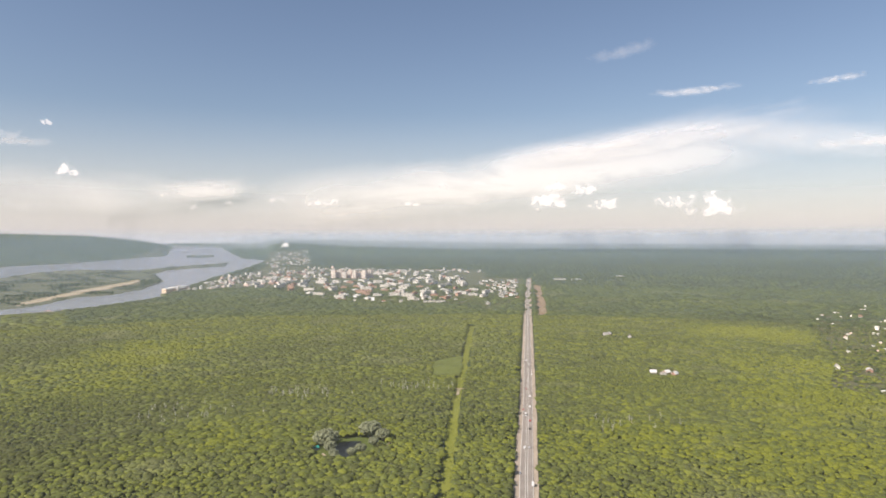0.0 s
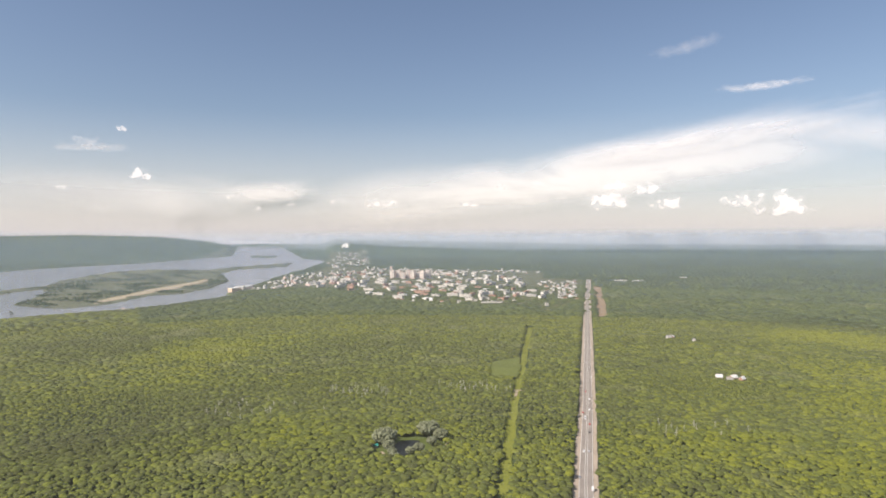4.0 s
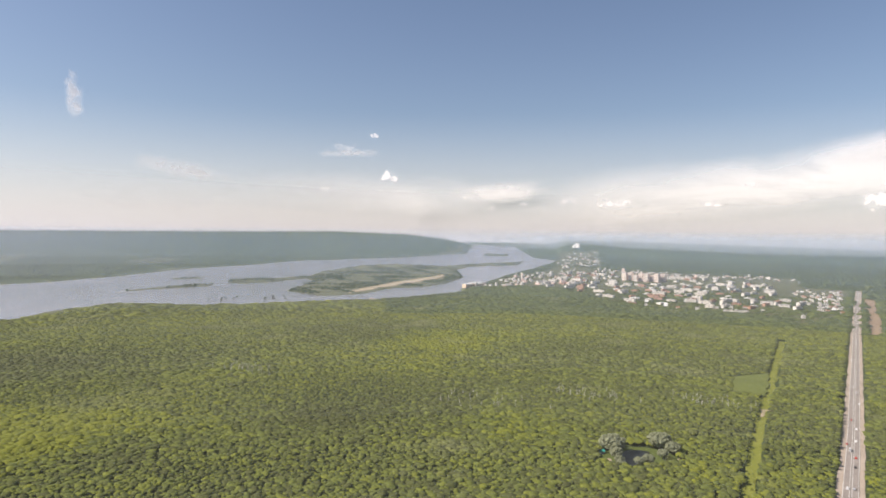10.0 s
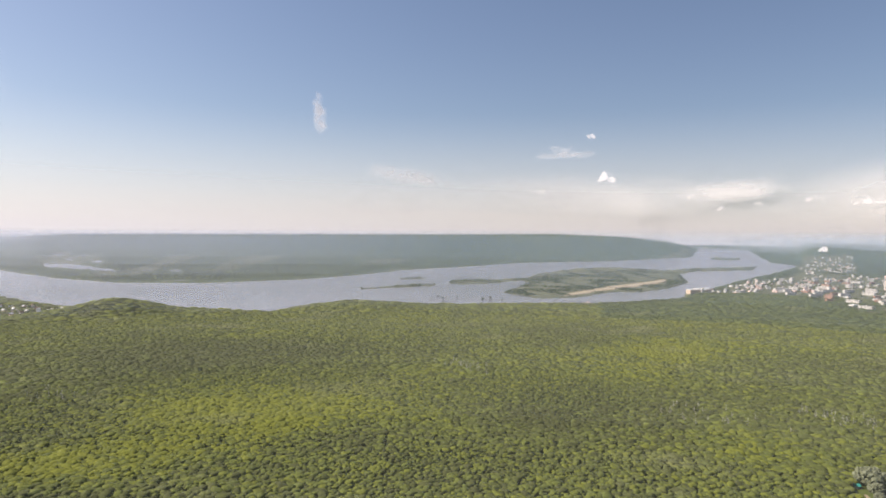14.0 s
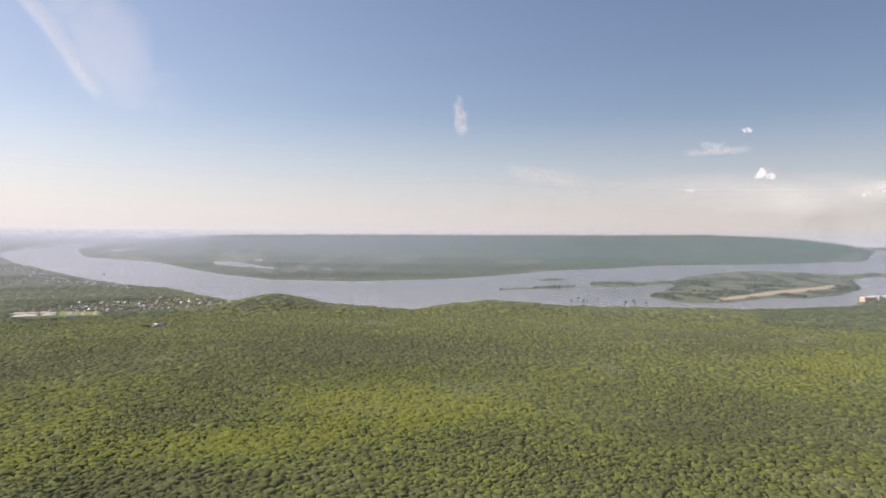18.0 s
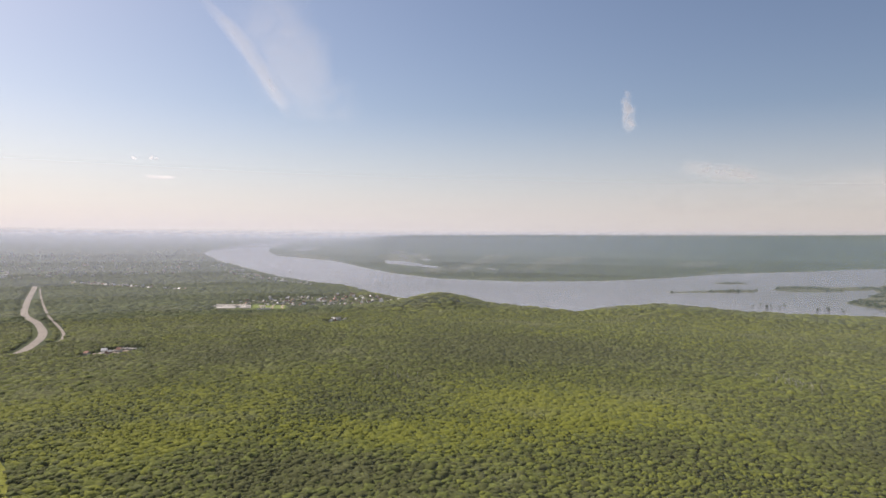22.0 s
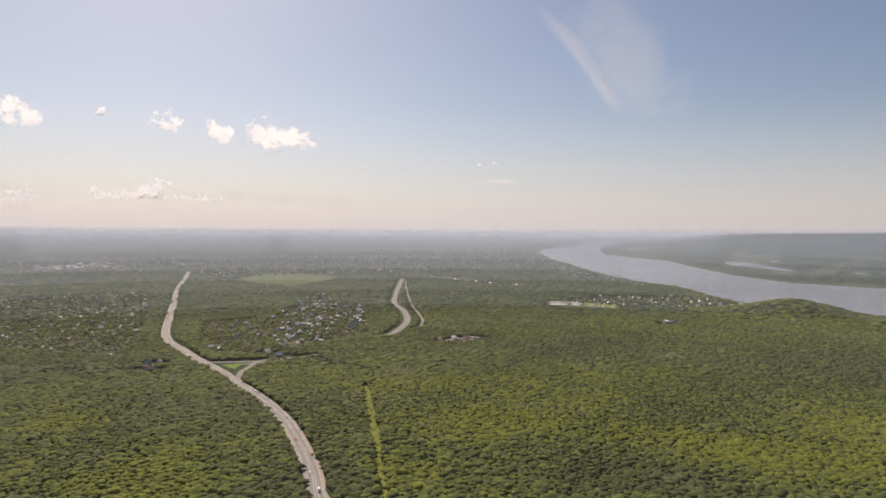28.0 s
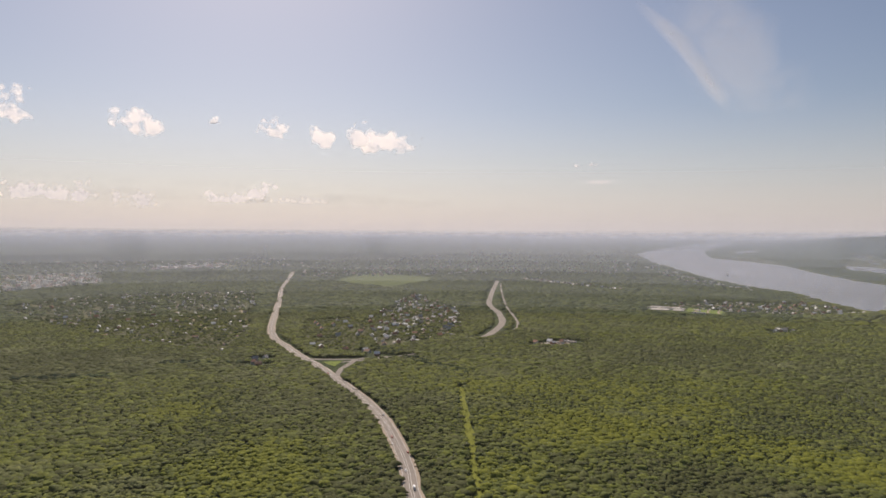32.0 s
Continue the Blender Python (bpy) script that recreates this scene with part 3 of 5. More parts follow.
def cumulus(az, el, w, h, seed, amount):
    """A heaped cloud of vapour, bellied out towards the middle, lit from above, leaning back under the sun."""
    r, lean = 4000.0 if el < 4 or az < 60 else 4445.0, 2.0 if az > 60 else 0.8
    w, h, amount = (w * 1.4, h * 1.6, amount) if az > 60 else (w * 1.25, h * 1.35, amount * 0.56)
    verts, faces, uv, up = [], [], [], []
    nu, nv = 14, 8
    for i in range(nu + 1):
        for j in range(nv + 1):
            u, v = i / nu, j / nv
            verts.append(sky_point(az + (0.5 - u) * w, el - h * 0.22 + v * h, r + lean * 76.6 * v * h - 120 * (1 + lean) * u * (1 - u) * v * (1 - v)))
            uv.append((u, v))
            up.append(Vector((0, 0, 0.86 + 0.14 * min(1.0, v / 0.4))))
    for i in range(nu):
        for j in range(nv):
            q = i * (nv + 1) + j
            faces.append((q, q + 1, q + nv + 2, q + nv + 1))
    me = mesh("heaped_cloud", verts, faces, vapour(seed, w / h, amount))
    lay = me.uv_layers.new(name="UVMap")
    lay.data.foreach_set("uv", np.array([uv[l.vertex_index] for l in me.loops], np.float32).ravel())
    if (me.polygons[0].center - Vector((0, 0, H))).dot(me.polygons[0].normal) > 0:
        me.flip_normals()
    dark = Vector((math.sin(radians(SUN_AZ)), -math.cos(radians(SUN_AZ)), 0.0))
    me.normals_split_custom_set_from_vertices([(n + dark * (1 - n.z)).normalized()[:] for n in up])
    return tagged(new("backdrop_cumulus", me), "small heaped white fair-weather cloud in the sky", "cloud", kind="structure")


# bearing, height, width and depth in degrees, how dense
for k, (az, el, w, h, c) in enumerate((
        (29.7, 4.9, 1.8, 0.9, 0.9), (14.2, 3.1, 1.6, 0.5, 0.6), (10.4, 2.8, 3.0, 0.7, 0.75), (2.9, 2.75, 1.7, 0.55, 0.8), (-0.1, 4.3, 0.9, 0.5, 0.5),
        (-8.9, 2.6, 3.4, 1.5, 0.9), (-9.8, 4.1, 2.0, 0.8, 0.7), (-12.2, 3.7, 2.2, 1.1, 0.8), (-13.8, 2.5, 2.6, 1.1, 0.8), (-19.4, 2.6, 3.2, 1.1, 0.7), (-22.2, 2.0, 4.6, 1.6, 0.85),
        (31.0, 8.5, 0.8, 0.5, 0.7), (33.5, 7.4, 2.4, 0.6, 0.3), (35.2, 3.9, 0.8, 0.35, 0.6), (23.0, 3.4, 0.8, 0.4, 0.7), (18.0, 2.8, 0.7, 0.35, 0.7), (20.7, 2.4, 0.7, 0.35, 0.6), (32.5, 2.3, 0.6, 0.3, 0.5),
        (139.6, 8.1, 4.0, 2.2, 0.97), (131.1, 8.0, 3.7, 1.9, 0.97), (125.7, 8.9, 0.9, 0.5, 0.8), (120.9, 8.2, 2.4, 1.3, 0.8), (117.2, 7.3, 2.3, 2.0, 0.95), (114.0, 7.9, 1.8, 1.6, 0.9), (111.6, 7.2, 5.4, 2.0, 0.97),
        (146, 7.8, 3.6, 2.2, 0.97), (152, 7.0, 4.2, 2.4, 0.97),
        (138.4, 2.6, 4.6, 1.4, 0.8), (135.3, 2.6, 2.0, 1.4, 0.8), (131.6, 2.2, 3.4, 1.3, 0.65), (124.0, 2.6, 4.8, 1.0, 0.75), (122.0, 3.0, 2.6, 1.2, 0.8), (119.0, 2.5, 5.0, 0.5, 0.5), (145, 2.5, 4.5, 1.5, 0.8),
        (93.2, 4.3, 2.0, 0.3, 0.8), (95.0, 5.7, 0.6, 0.4, 0.6), (93.7, 5.8, 0.6, 0.3, 0.6))):
    cumulus(az, el, w, h, 50 + k, c)

# ---- roads and open ground ----
def highway(line, seed, verge):
    tagged(new("road_verge", ribbon("road_verge", line, -verge, verge, 0.25, GRAVEL, 0.8, seed)), "pale sandy gravel verge along the highway", "verge", kind="structure")
    road = tagged(new("road", ribbon("road", line, -5.6, -0.7, 0.62, ASPHALT)), "dark asphalt carriageway of the forest highway", "road", kind="structure")
    part("carriageway", ribbon("carriageway", line, 0.7, 5.6, 0.62, ASPHALT), road)
    part("median_strip", ribbon("median_strip", line, -0.5, 0.5, 0.66, OLD_ASPHALT), road, "pale worn strip between the carriageways")
    for o in (-5.5, -1.0, 0.8, 5.3):
        part("edge_line", ribbon("edge_line", line, o, o + 0.2, 0.66, PAINT), road, "white painted edge line")
    return road


highway(HIGHWAY_NORTH, 1, 9.9)
highway(HIGHWAY_SOUTH, 2, 7.9)
for line, w, lab in ((NEAR_LANE, 2.6, "narrow worn asphalt lane under the trees' edge"), (SIDE_ROAD, 7.5, "pale worn asphalt side road through the wood"), (TRACK, 2.5, "narrow pale track beside the side road")):
    tagged(new("road", ribbon("road", line, -w, w, 0.45, OLD_ASPHALT, 0.5, 3)), lab, "road", kind="structure")
tagged(new("clearing", ribbon("clearing", CUT_NORTH, -5.5, 5.5, 0.3, GRASS, 1.6, 4)), "long straight grassy cut through the forest", "clearing", kind="structure")
tagged(new("clearing", ribbon("clearing", CUT_SOUTH, -4.2, 4.2, 0.3, GRASS, 1.4, 5)), "long straight grassy cut through the forest", "clearing", kind="structure")
tagged(new("field", patch("field", FIELD, 2.2, meadow("pale_field", (0.10, 0.125, 0.034), (0.145, 0.168, 0.046)), 3, 6)), "pale green grassy field beside the forest cut", "field", kind="structure")
tagged(new("plantation", patch("plantation", PLANTING, 0.25, YOUNG, 6, 7)), "smooth dark green young planting in the forest", "field", kind="structure")
tagged(new("dirt_field", patch("dirt_field", DIRT, 0.4, SOIL, 3, 8)), "bare brown soil strip beside the highway", "field", kind="structure")
tagged(new("sand_track", ribbon("sand_track", [(17, 826), (19, 842), (20, 858)], -1.6, 1.6, 0.5, SAND, 0.4, 9)), "bare pale sand on the forest cut", "track", kind="structure")
tagged(new("sand_track", ribbon("sand_track", [(11, 862), (20, 860), (30, 863)], -2, 2, 0.54, SAND, 0.4, 10)), "bare pale sand on the forest cut", "track", kind="structure")
tagged(new("lay_by", patch("lay_by", [(84, 752), (96, 775), (96, 735)], 0.3, GRAVEL, 1, 11)), "gravel turning place beside the highway", "track", kind="structure")
ISLE = [(-909, -462), (-927, -436), (-884, -428), (-890, -438)]
tagged(new("traffic_island", patch("traffic_island", ISLE, 0.7, LAWN, 1, 12)), "mown grass triangle within the road junction", "traffic island", kind="structure")
LOOP = curve([(-820, -396), (-850, -405), (-872, -412), (-905, -415), (-945, -420), (-965, -400), (-1000, -350)], 8)
tagged(new("road", ribbon("road", LOOP, -4, 4, 0.5, OLD_ASPHALT, 0.3, 13)), "pale slip road round the junction's grass triangle", "road", kind="structure")
LINK = curve([(-945, -420), (-935, -455), (-925, -495)], 8)
tagged(new("road", ribbon("road", LINK, -4, 4, 0.48, OLD_ASPHALT, 0.3, 14)), "pale slip road round the junction's grass triangle", "road", kind="structure")
tagged(new("pond_bank", patch("pond_bank", GLADE, 0.2, YOUNG, 2, 15)), "grassy glade round the forest pond", "bank", kind="structure")
tagged(new("water", patch("water", POND, 0.5, POND_WATER, 1.2, 16)), "dark still water of a small forest pond", "pond", kind="structure")

tagged(new("yard", patch("yard", [(-1212, -105), (-1180, -115), (-1162, -155), (-1180, -165), (-1215, -135)], 0.3, GRAVEL, 2, 30)), "pale gravel yard round the forest buildings", "yard", kind="structure")
for k, (a0, a1) in enumerate(((88.9, 87.4), (87.1, 86.2))):
    tagged(new("yard", patch("yard", [spot(a0, 1895), spot(a1, 1885), spot(a1, 1795), spot(a0, 1800)], 1.9, CONCRETE, 2, 31 + k)), "pale paved yard beside the village", "yard", kind="structure")
tagged(new("lawn", patch("lawn", [spot(86.0, 1880), spot(83.3, 1835), spot(83.4, 1755), spot(86.0, 1780)], 1.9, LAWN, 2, 33)), "bright green open lawn beside the village", "lawn", kind="structure")
for k, a in enumerate((85.3, 84.4, 83.6)):
    tagged(new("footpath", ribbon("footpath", [spot(a, 1765), spot(a + 0.1, 1810), spot(a - 0.1, 1855)], -2.5, 2.5, 2.1, SAND, 0.6, 34 + k)), "pale sandy path over the lawn", "path", kind="structure")

# ---- the forest ----
def crown_shape(rnd, sub, rough):
    """One tree's crown: a dome of lobes, open below."""
    bm = bmesh.new()
    bmesh.ops.create_icosphere(bm, subdivisions=sub, radius=1.0)
    bumps = [(Vector((rnd.gauss(0, 1), rnd.gauss(0, 1), rnd.gauss(0.3, 0.8))).normalized(), rnd.uniform(0.5, 1.0)) for k in range(6)]
    for v in bm.verts:
        d = v.co.normalized()
        f = 1 - rough * 0.5 + rough * max(b * max(0, d.dot(a)) ** 5 for a, b in bumps) + rnd.uniform(-1, 1) * rough * 0.35
        v.co = d * f
        v.co.z *= 0.9
    low = [f for f in bm.faces if f.calc_center_median().z < -0.05]
    bmesh.ops.delete(bm, geom=low, context="FACES")
    bmesh.ops.delete(bm, geom=[v for v in bm.verts if not v.link_faces], context="VERTS")
    bm.verts.index_update()
    v = np.array([v.co[:] for v in bm.verts])
    f = np.array([[w.index for w in g.verts] for g in bm.faces])
    bm.free()
    return v, f


def blocked(x, y, grow=0.0):
    """Places where no forest tree stands."""
    r, az = np.hypot(x, y), bearing(x, y)
    no = np.zeros(len(x), bool)
    for line, w in ((HIGHWAY_NORTH, 11.8), (HIGHWAY_SOUTH, 10.0), (SIDE_ROAD, 15), (NEAR_LANE, -3.0), (TRACK, 6), (CUT_NORTH, 6.4), (CUT_SOUTH, 4.8), (LOOP, 10), (LINK, 9)):
        no |= away(x, y, line[::3] + [line[-1]]) < w + grow
    for p in (GLADE, PLANTING, FIELD, DIRT, ISLE, *LAWNS):
        no |= inside(x, y, p)
    for cx, cy, rad in YARDS:
        no |= np.hypot(x - cx, y - cy) < rad
    w = (az > 8) & (az < 96) & (r > 1600)
    no[w] |= wet(az[w], r[w]) < np.where(r[w] > 2850, 0.17, 0.10)
    for p in ISLANDS:
        no[w] |= inside(az[w], sight(r[w]), p)
    for p in LAKES:
        for d in (0.08, 0.16, 0.24, 0.32):
            no[w] |= inside(az[w], sight(r[w]) - d, p)
    return no


def islet(x, y):
    r, az = np.hypot(x, y), bearing(x, y)
    el = sight(r)
    hit = np.zeros(len(x), bool)
    for p in ISLANDS:
        hit |= inside(az, el, p)
    hit &= ~inside(x, y, SANDBANK)
    hit &= np.sin(x * 0.02 + np.sin(y * 0.013) * 2) * np.sin(y * 0.017 + x * 0.004) > -0.05
    return hit


def built(x, y):
    hit = np.zeros(len(x), bool)
    for v in VILLAGES.values():
        hit |= inside(x, y, v)
    return hit


# stands of their own colour, and cloud shadows painted as dark tones: x, y, radius, tone
STANDS_AND_SHADE = [(-640, 130, 75, 0.5), (-590, 200, 70, 0.5), (-640, 350, 95, 0.65), (-625, 455, 80, 0.5), (-515, 468, 60, 0.35), (-745, 347, 90, 0.3),
          (-792, -164, 60, 0.5), (-669, -91, 75, 0.6), (-831, -43, 70, 0.45), (-693, -13, 60, 0.5), (-761, 63, 55, 0.4), (-910, 120, 80, 0.3), (-522, -98, 40, 0.5),
          (-610, -481, 42, 0.7), (-464, -280, 60, 0.6), (-520, -330, 50, 0.35), (604, 1357, 120, 0.7), (667, 1283, 90, 0.5), (535, 967, 90, 0.6), (468, 776, 110, 0.6),
          (-484, 1049, 90, 0.45), (-532, 1139, 110, 0.5), (-472, 910, 80, 0.3), (151, 644, 60, 0.4), (-4, 608, 50, 0.25), (-222, 657, 60, 0.3), (300, 560, 120, 0.4),
          (-747, -844, 130, -0.6), (-800, -751, 100, -0.5), (-738, 126, 45, -0.35), (-685, 189, 40, -0.3), (-560, 56, 60, -0.5), (-520, 130, 80, -0.45), (-685, -326, 110, -0.35),
          (-468, -190, 60, -0.5), (-1031, 456, 160, -0.45), (-944, 584, 150, -0.45), (-496, 427, 60, -0.35), (-238, 1161, 130, -0.3), (-412, 594, 70, -0.35),
          (722, 1486, 130, -0.5), (-1070, 1950, 200, -0.3), (-719, 1156, 160, -0.35), (-350, 760, 110, -0.25), (-1100, 0, 200, -0.25), (-1000, 250, 220, -0.2)]


def stand_tone(x, y):
    """0 dull olive, 0.5 plain green, 1 fresh yellow-green; the dull end also paints cloud shadow."""
    t = 0.44 + 0.10 * np.sin(x * 0.0081 + 1.7 * np.sin(y * 0.0057 + 1)) * np.sin(y * 0.0093 + 1.3 * np.sin(x * 0.0049)) + 0.09 * np.sin(x * 0.031 + 2 * np.sin(y * 0.023)) * np.sin(y * 0.037 + x * 0.011)
    wob = 1 + 0.3 * np.sin(x * 0.043 + 1.5 * np.sin(y * 0.051)) * np.sin(y * 0.061)
    for cx, cy, rad, k in STANDS_AND_SHADE:
        t = t + k * 0.76 * np.exp(-(((x - cx) ** 2 + (y - cy) ** 2) / (rad * rad) * wob) ** 1.5)
    return np.clip(t, 0, 1)


def wood(name, lo, hi, gap, size, shapes, mat, label, a0=-44.0, a1=148.0, keep=1.0, town=0.42, seed=1, area=None, isles=False, free=False, flat=1.0):
    rng = np.random.default_rng(seed)
    n = int(hi / gap) + 1
    gx, gy = np.meshgrid(np.arange(-n, n + 1) * gap, np.arange(-n, n + 1) * gap)
    gx[1::2] += gap * 0.5
    x = gx.ravel() + rng.uniform(-0.48, 0.48, gx.size) * gap
    y = gy.ravel() + rng.uniform(-0.48, 0.48, gx.size) * gap
    r, az = np.hypot(x, y), bearing(x, y)
    ok = (r > lo) & (r <= hi) & (az > a0) & (az < a1) & (rng.random(len(x)) < keep)
    x, y = x[ok], y[ok]
    if area is not None:
        ok = inside(x, y, area)
        x, y = x[ok], y[ok]
    ok = np.ones(len(x), bool) if free else islet(x, y) if isles else ~blocked(x, y, min(6.0, max(0.0, size - 3.8) * 2.0) if size < 9 else 4.0)
    x, y = x[ok], y[ok]
    b = built(x, y)
    ok = ~b | (rng.random(len(x)) < town)
    x, y, b = x[ok], y[ok], b[ok]
    z = land(x, y)
    s = size * np.clip(rng.lognormal(0, 0.30, len(x)), 0.55, 1.8) * np.where(b, 0.75, 1.0)
    s *= (0.92 + 0.2 * np.sin(x * 0.013 + 2 * np.sin(y * 0.007)) * np.sin(y * 0.011)) * np.minimum(1, np.hypot(x, y) * np.tan(np.radians(sight(np.hypot(x, y)))) / H)
    tall = rng.uniform(0.42, 0.78, len(x)) * flat
    turn = rng.uniform(0, 2 * np.pi, len(x))
    stem = min(3.4, size * 0.9) * (1 + 0.3 * np.sin(x * 0.011) * np.sin(y * 0.009)) * np.where(b, 0.5, 1.0)
    kind = rng.integers(0, len(shapes), len(x))
    vs, fs, at = [], [], 0
    for k, (v, f) in enumerate(shapes):
        i = np.flatnonzero(kind == k)
        c, q = np.cos(turn[i])[:, None], np.sin(turn[i])[:, None]
        px = (v[:, 0] * c - v[:, 1] * q) * s[i, None] + x[i, None]
        py = (v[:, 0] * q + v[:, 1] * c) * s[i, None] + y[i, None]
        pz = v[:, 2] * (s * tall)[i, None] + (z + stem)[i, None]
        vs.append(np.stack([px, py, pz], -1).reshape(-1, 3))
        fs.append((f[None] + (np.arange(len(i)) * len(v))[:, None, None] + at).reshape(-1, 3))
        at += len(i) * len(v)
    vs, fs = np.concatenate(vs).astype(np.float32), np.concatenate(fs).astype(np.int32)
    me = bpy.data.meshes.new(name)
    me.vertices.add(len(vs))
    me.vertices.foreach_set("co", vs.ravel())
    me.loops.add(fs.size)
    me.loops.foreach_set("vertex_index", fs.ravel())
    me.polygons.add(len(fs))
    me.polygons.foreach_set("loop_start", np.arange(0, fs.size, 3, dtype=np.int32))
    me.polygons.foreach_set("use_smooth", np.ones(len(fs), bool))
    me.update(calc_edges=True)
    # a crown of leaves scatters light: its faces count less than the whole canopy's lie
    side = np.zeros(len(vs) * 3, np.float32)
    me.vertices.foreach_get("normal", side)
    side = side.reshape(-1, 3) * 0.92 + np.array((0, 0, 0.08), np.float32)
    me.normals_split_custom_set_from_vertices(side / np.linalg.norm(side, axis=1)[:, None])
    tones = stand_tone(x, y)
    lay = me.attributes.new("tone", "FLOAT", "POINT")
    lay.data.foreach_set("value", np.concatenate([np.repeat(tones[kind == k], len(v)) for k, (v, f) in enumerate(shapes)]).astype(np.float32))
    me.materials.append(mat)
    print(name, len(x), "trees", len(fs), "triangles")
    return tagged(new(name, me), label, "forest", kind="stuff")


rnd = random.Random(5)


def cap_shape(rnd):
    """A far crown: a low uneven cap."""
    v = [(rnd.uniform(-0.2, 0.2), rnd.uniform(-0.2, 0.2), rnd.uniform(0.6, 0.75))]
    for k in range(4):
        a = k * math.pi / 2 + rnd.uniform(-0.3, 0.3)
        v.append((0.72 * math.cos(a), 0.72 * math.sin(a), rnd.uniform(0.33, 0.5)))
    for k in range(4):
        a = (k + 0.5) * math.pi / 2 + rnd.uniform(-0.3, 0.3)
        v.append((math.cos(a), math.sin(a), rnd.uniform(-0.5, -0.2)))
    f = []
    for k in range(4):
        m = (k + 1) % 4
        f += [(0, 1 + k, 1 + m), (1 + k, 5 + k, 1 + m), (5 + k, 5 + m, 1 + m)]
    return np.array(v), np.array(f)


FULL = [crown_shape(rnd, 2, 0.62) for k in range(16)]
FINE = [crown_shape(rnd, 1, 0.55) for k in range(16)]
COARSE = [cap_shape(rnd) for k in range(10)]
wood("forest", 440, 610, 4.0, 3.35, FULL, LEAF, "dense green broadleaf forest seen from high above", seed=1)
wood("forest", 606, 958, 4.4, 3.75, FINE, LEAF, "dense green broadleaf forest with rounded crowns", seed=6, flat=0.9)
wood("forest", 945, 1660, 6.1, 5.4, COARSE, LEAF, "dense green broadleaf forest farther off", seed=2, flat=0.55, town=0.5)
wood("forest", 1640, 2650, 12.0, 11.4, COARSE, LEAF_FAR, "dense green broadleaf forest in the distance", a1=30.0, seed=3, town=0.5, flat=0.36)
wood("forest", 1640, 2650, 12.0, 11.4, COARSE, LEAF, "fresh green broadleaf forest on the river's knolls", a0=30.0, a1=78.0, seed=8, town=0.5, flat=0.36)
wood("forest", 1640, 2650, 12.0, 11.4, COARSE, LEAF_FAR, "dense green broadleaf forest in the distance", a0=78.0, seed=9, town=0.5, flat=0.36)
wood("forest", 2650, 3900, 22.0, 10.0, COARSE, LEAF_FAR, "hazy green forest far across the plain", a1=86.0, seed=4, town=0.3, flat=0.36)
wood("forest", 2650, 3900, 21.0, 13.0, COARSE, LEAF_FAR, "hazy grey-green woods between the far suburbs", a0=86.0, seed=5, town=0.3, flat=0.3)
for p in (VILLAGES["slope"], VILLAGES["hollow"], VILLAGES["east"], VILLAGES["bank"]):
    wood("tree_clumps", 900, 2400, 8.5, 4.2, COARSE, LEAF_DARK, "dark clumps of trees between the village gardens", keep=0.6, town=0.35, seed=7, area=p)
for k, p in enumerate(([spot(148, 2060), spot(139.7, 2180), spot(134.3, 2315), spot(128.3, 2400), spot(120.3, 2530), spot(120.3, 2575), spot(128.3, 2440), spot(134.3, 2355), spot(139.7, 2215), spot(148, 2095)], [spot(119, 2400), spot(112, 2300), spot(112, 2330), spot(119, 2440)],
                       [spot(103, 2750), spot(90, 2530), spot(90, 2560), spot(103, 2790)], [spot(-14.6, 2660), spot(-22, 2570), spot(-32, 2090), spot(-38, 1900), spot(-38, 1920), spot(-32, 2115), spot(-22, 2600), spot(-14.6, 2695)], [spot(-23, 1800), spot(-28.6, 1640), spot(-29.5, 1580), spot(-29.5, 1640), spot(-28.6, 1690), spot(-23, 1830)],
                       [spot(113, 1120), spot(104.5, 905), spot(104, 920), spot(112, 1150)], [spot(130, 1060), spot(122, 1010), spot(122, 1030), spot(130, 1080)],
                       [spot(140, 1020), spot(133, 980), spot(133, 1010), spot(140, 1040)])):
    wood("tree_belt", 850, 2900, 7.0, 4.4, COARSE, LEAF_DARK, "dark belt of trees along the wood's edge", seed=20 + k, area=p)
wood("scrub", 2100, 4100, 15.0, 5.0, COARSE, LEAF_DARK, "grey-green scrub on the flooded river islands", 14, 52, seed=40, isles=True)
wood("young_trees", 700, 1200, 3.6, 2.3, COARSE, LEAF, "low even young trees of a plantation", seed=41, area=PLANTING, free=True, flat=0.6)
for k, line in enumerate((CUT_NORTH, CUT_SOUTH)):
    n = sides(line)
    strip = [(x + a * 6, y + b * 6) for (x, y), (a, b) in zip(line, n)] + [(x - a * 6, y - b * 6) for (x, y), (a, b) in zip(line[::-1], n[::-1])]
    wood("shrubs", 380, 1500, 4.0, 1.3, FINE, LEAF, "low shrubs on the grassy forest cut", seed=42 + k, area=strip, free=True, keep=0.3)

# ---- houses ----
def box(bm, x0, x1, y0, y1, z0, z1):
    v = [bm.verts.new(p) for p in ((x0, y0, z0), (x1, y0, z0), (x1, y1, z0), (x0, y1, z0), (x0, y0, z1), (x1, y0, z1), (x1, y1, z1), (x0, y1, z1))]
    for f in ((3, 2, 1, 0), (4, 5, 6, 7), (0, 1, 5, 4), (1, 2, 6, 5), (2, 3, 7, 6), (3, 0, 4, 7)):
        bm.faces.new([v[k] for k in f])


def made(name, bm, mat):
    me = bpy.data.meshes.new(name)
    bm.to_mesh(me)
    bm.free()
    for m in mat if isinstance(mat, (list, tuple)) else [mat]:
        me.materials.append(m)
    return me


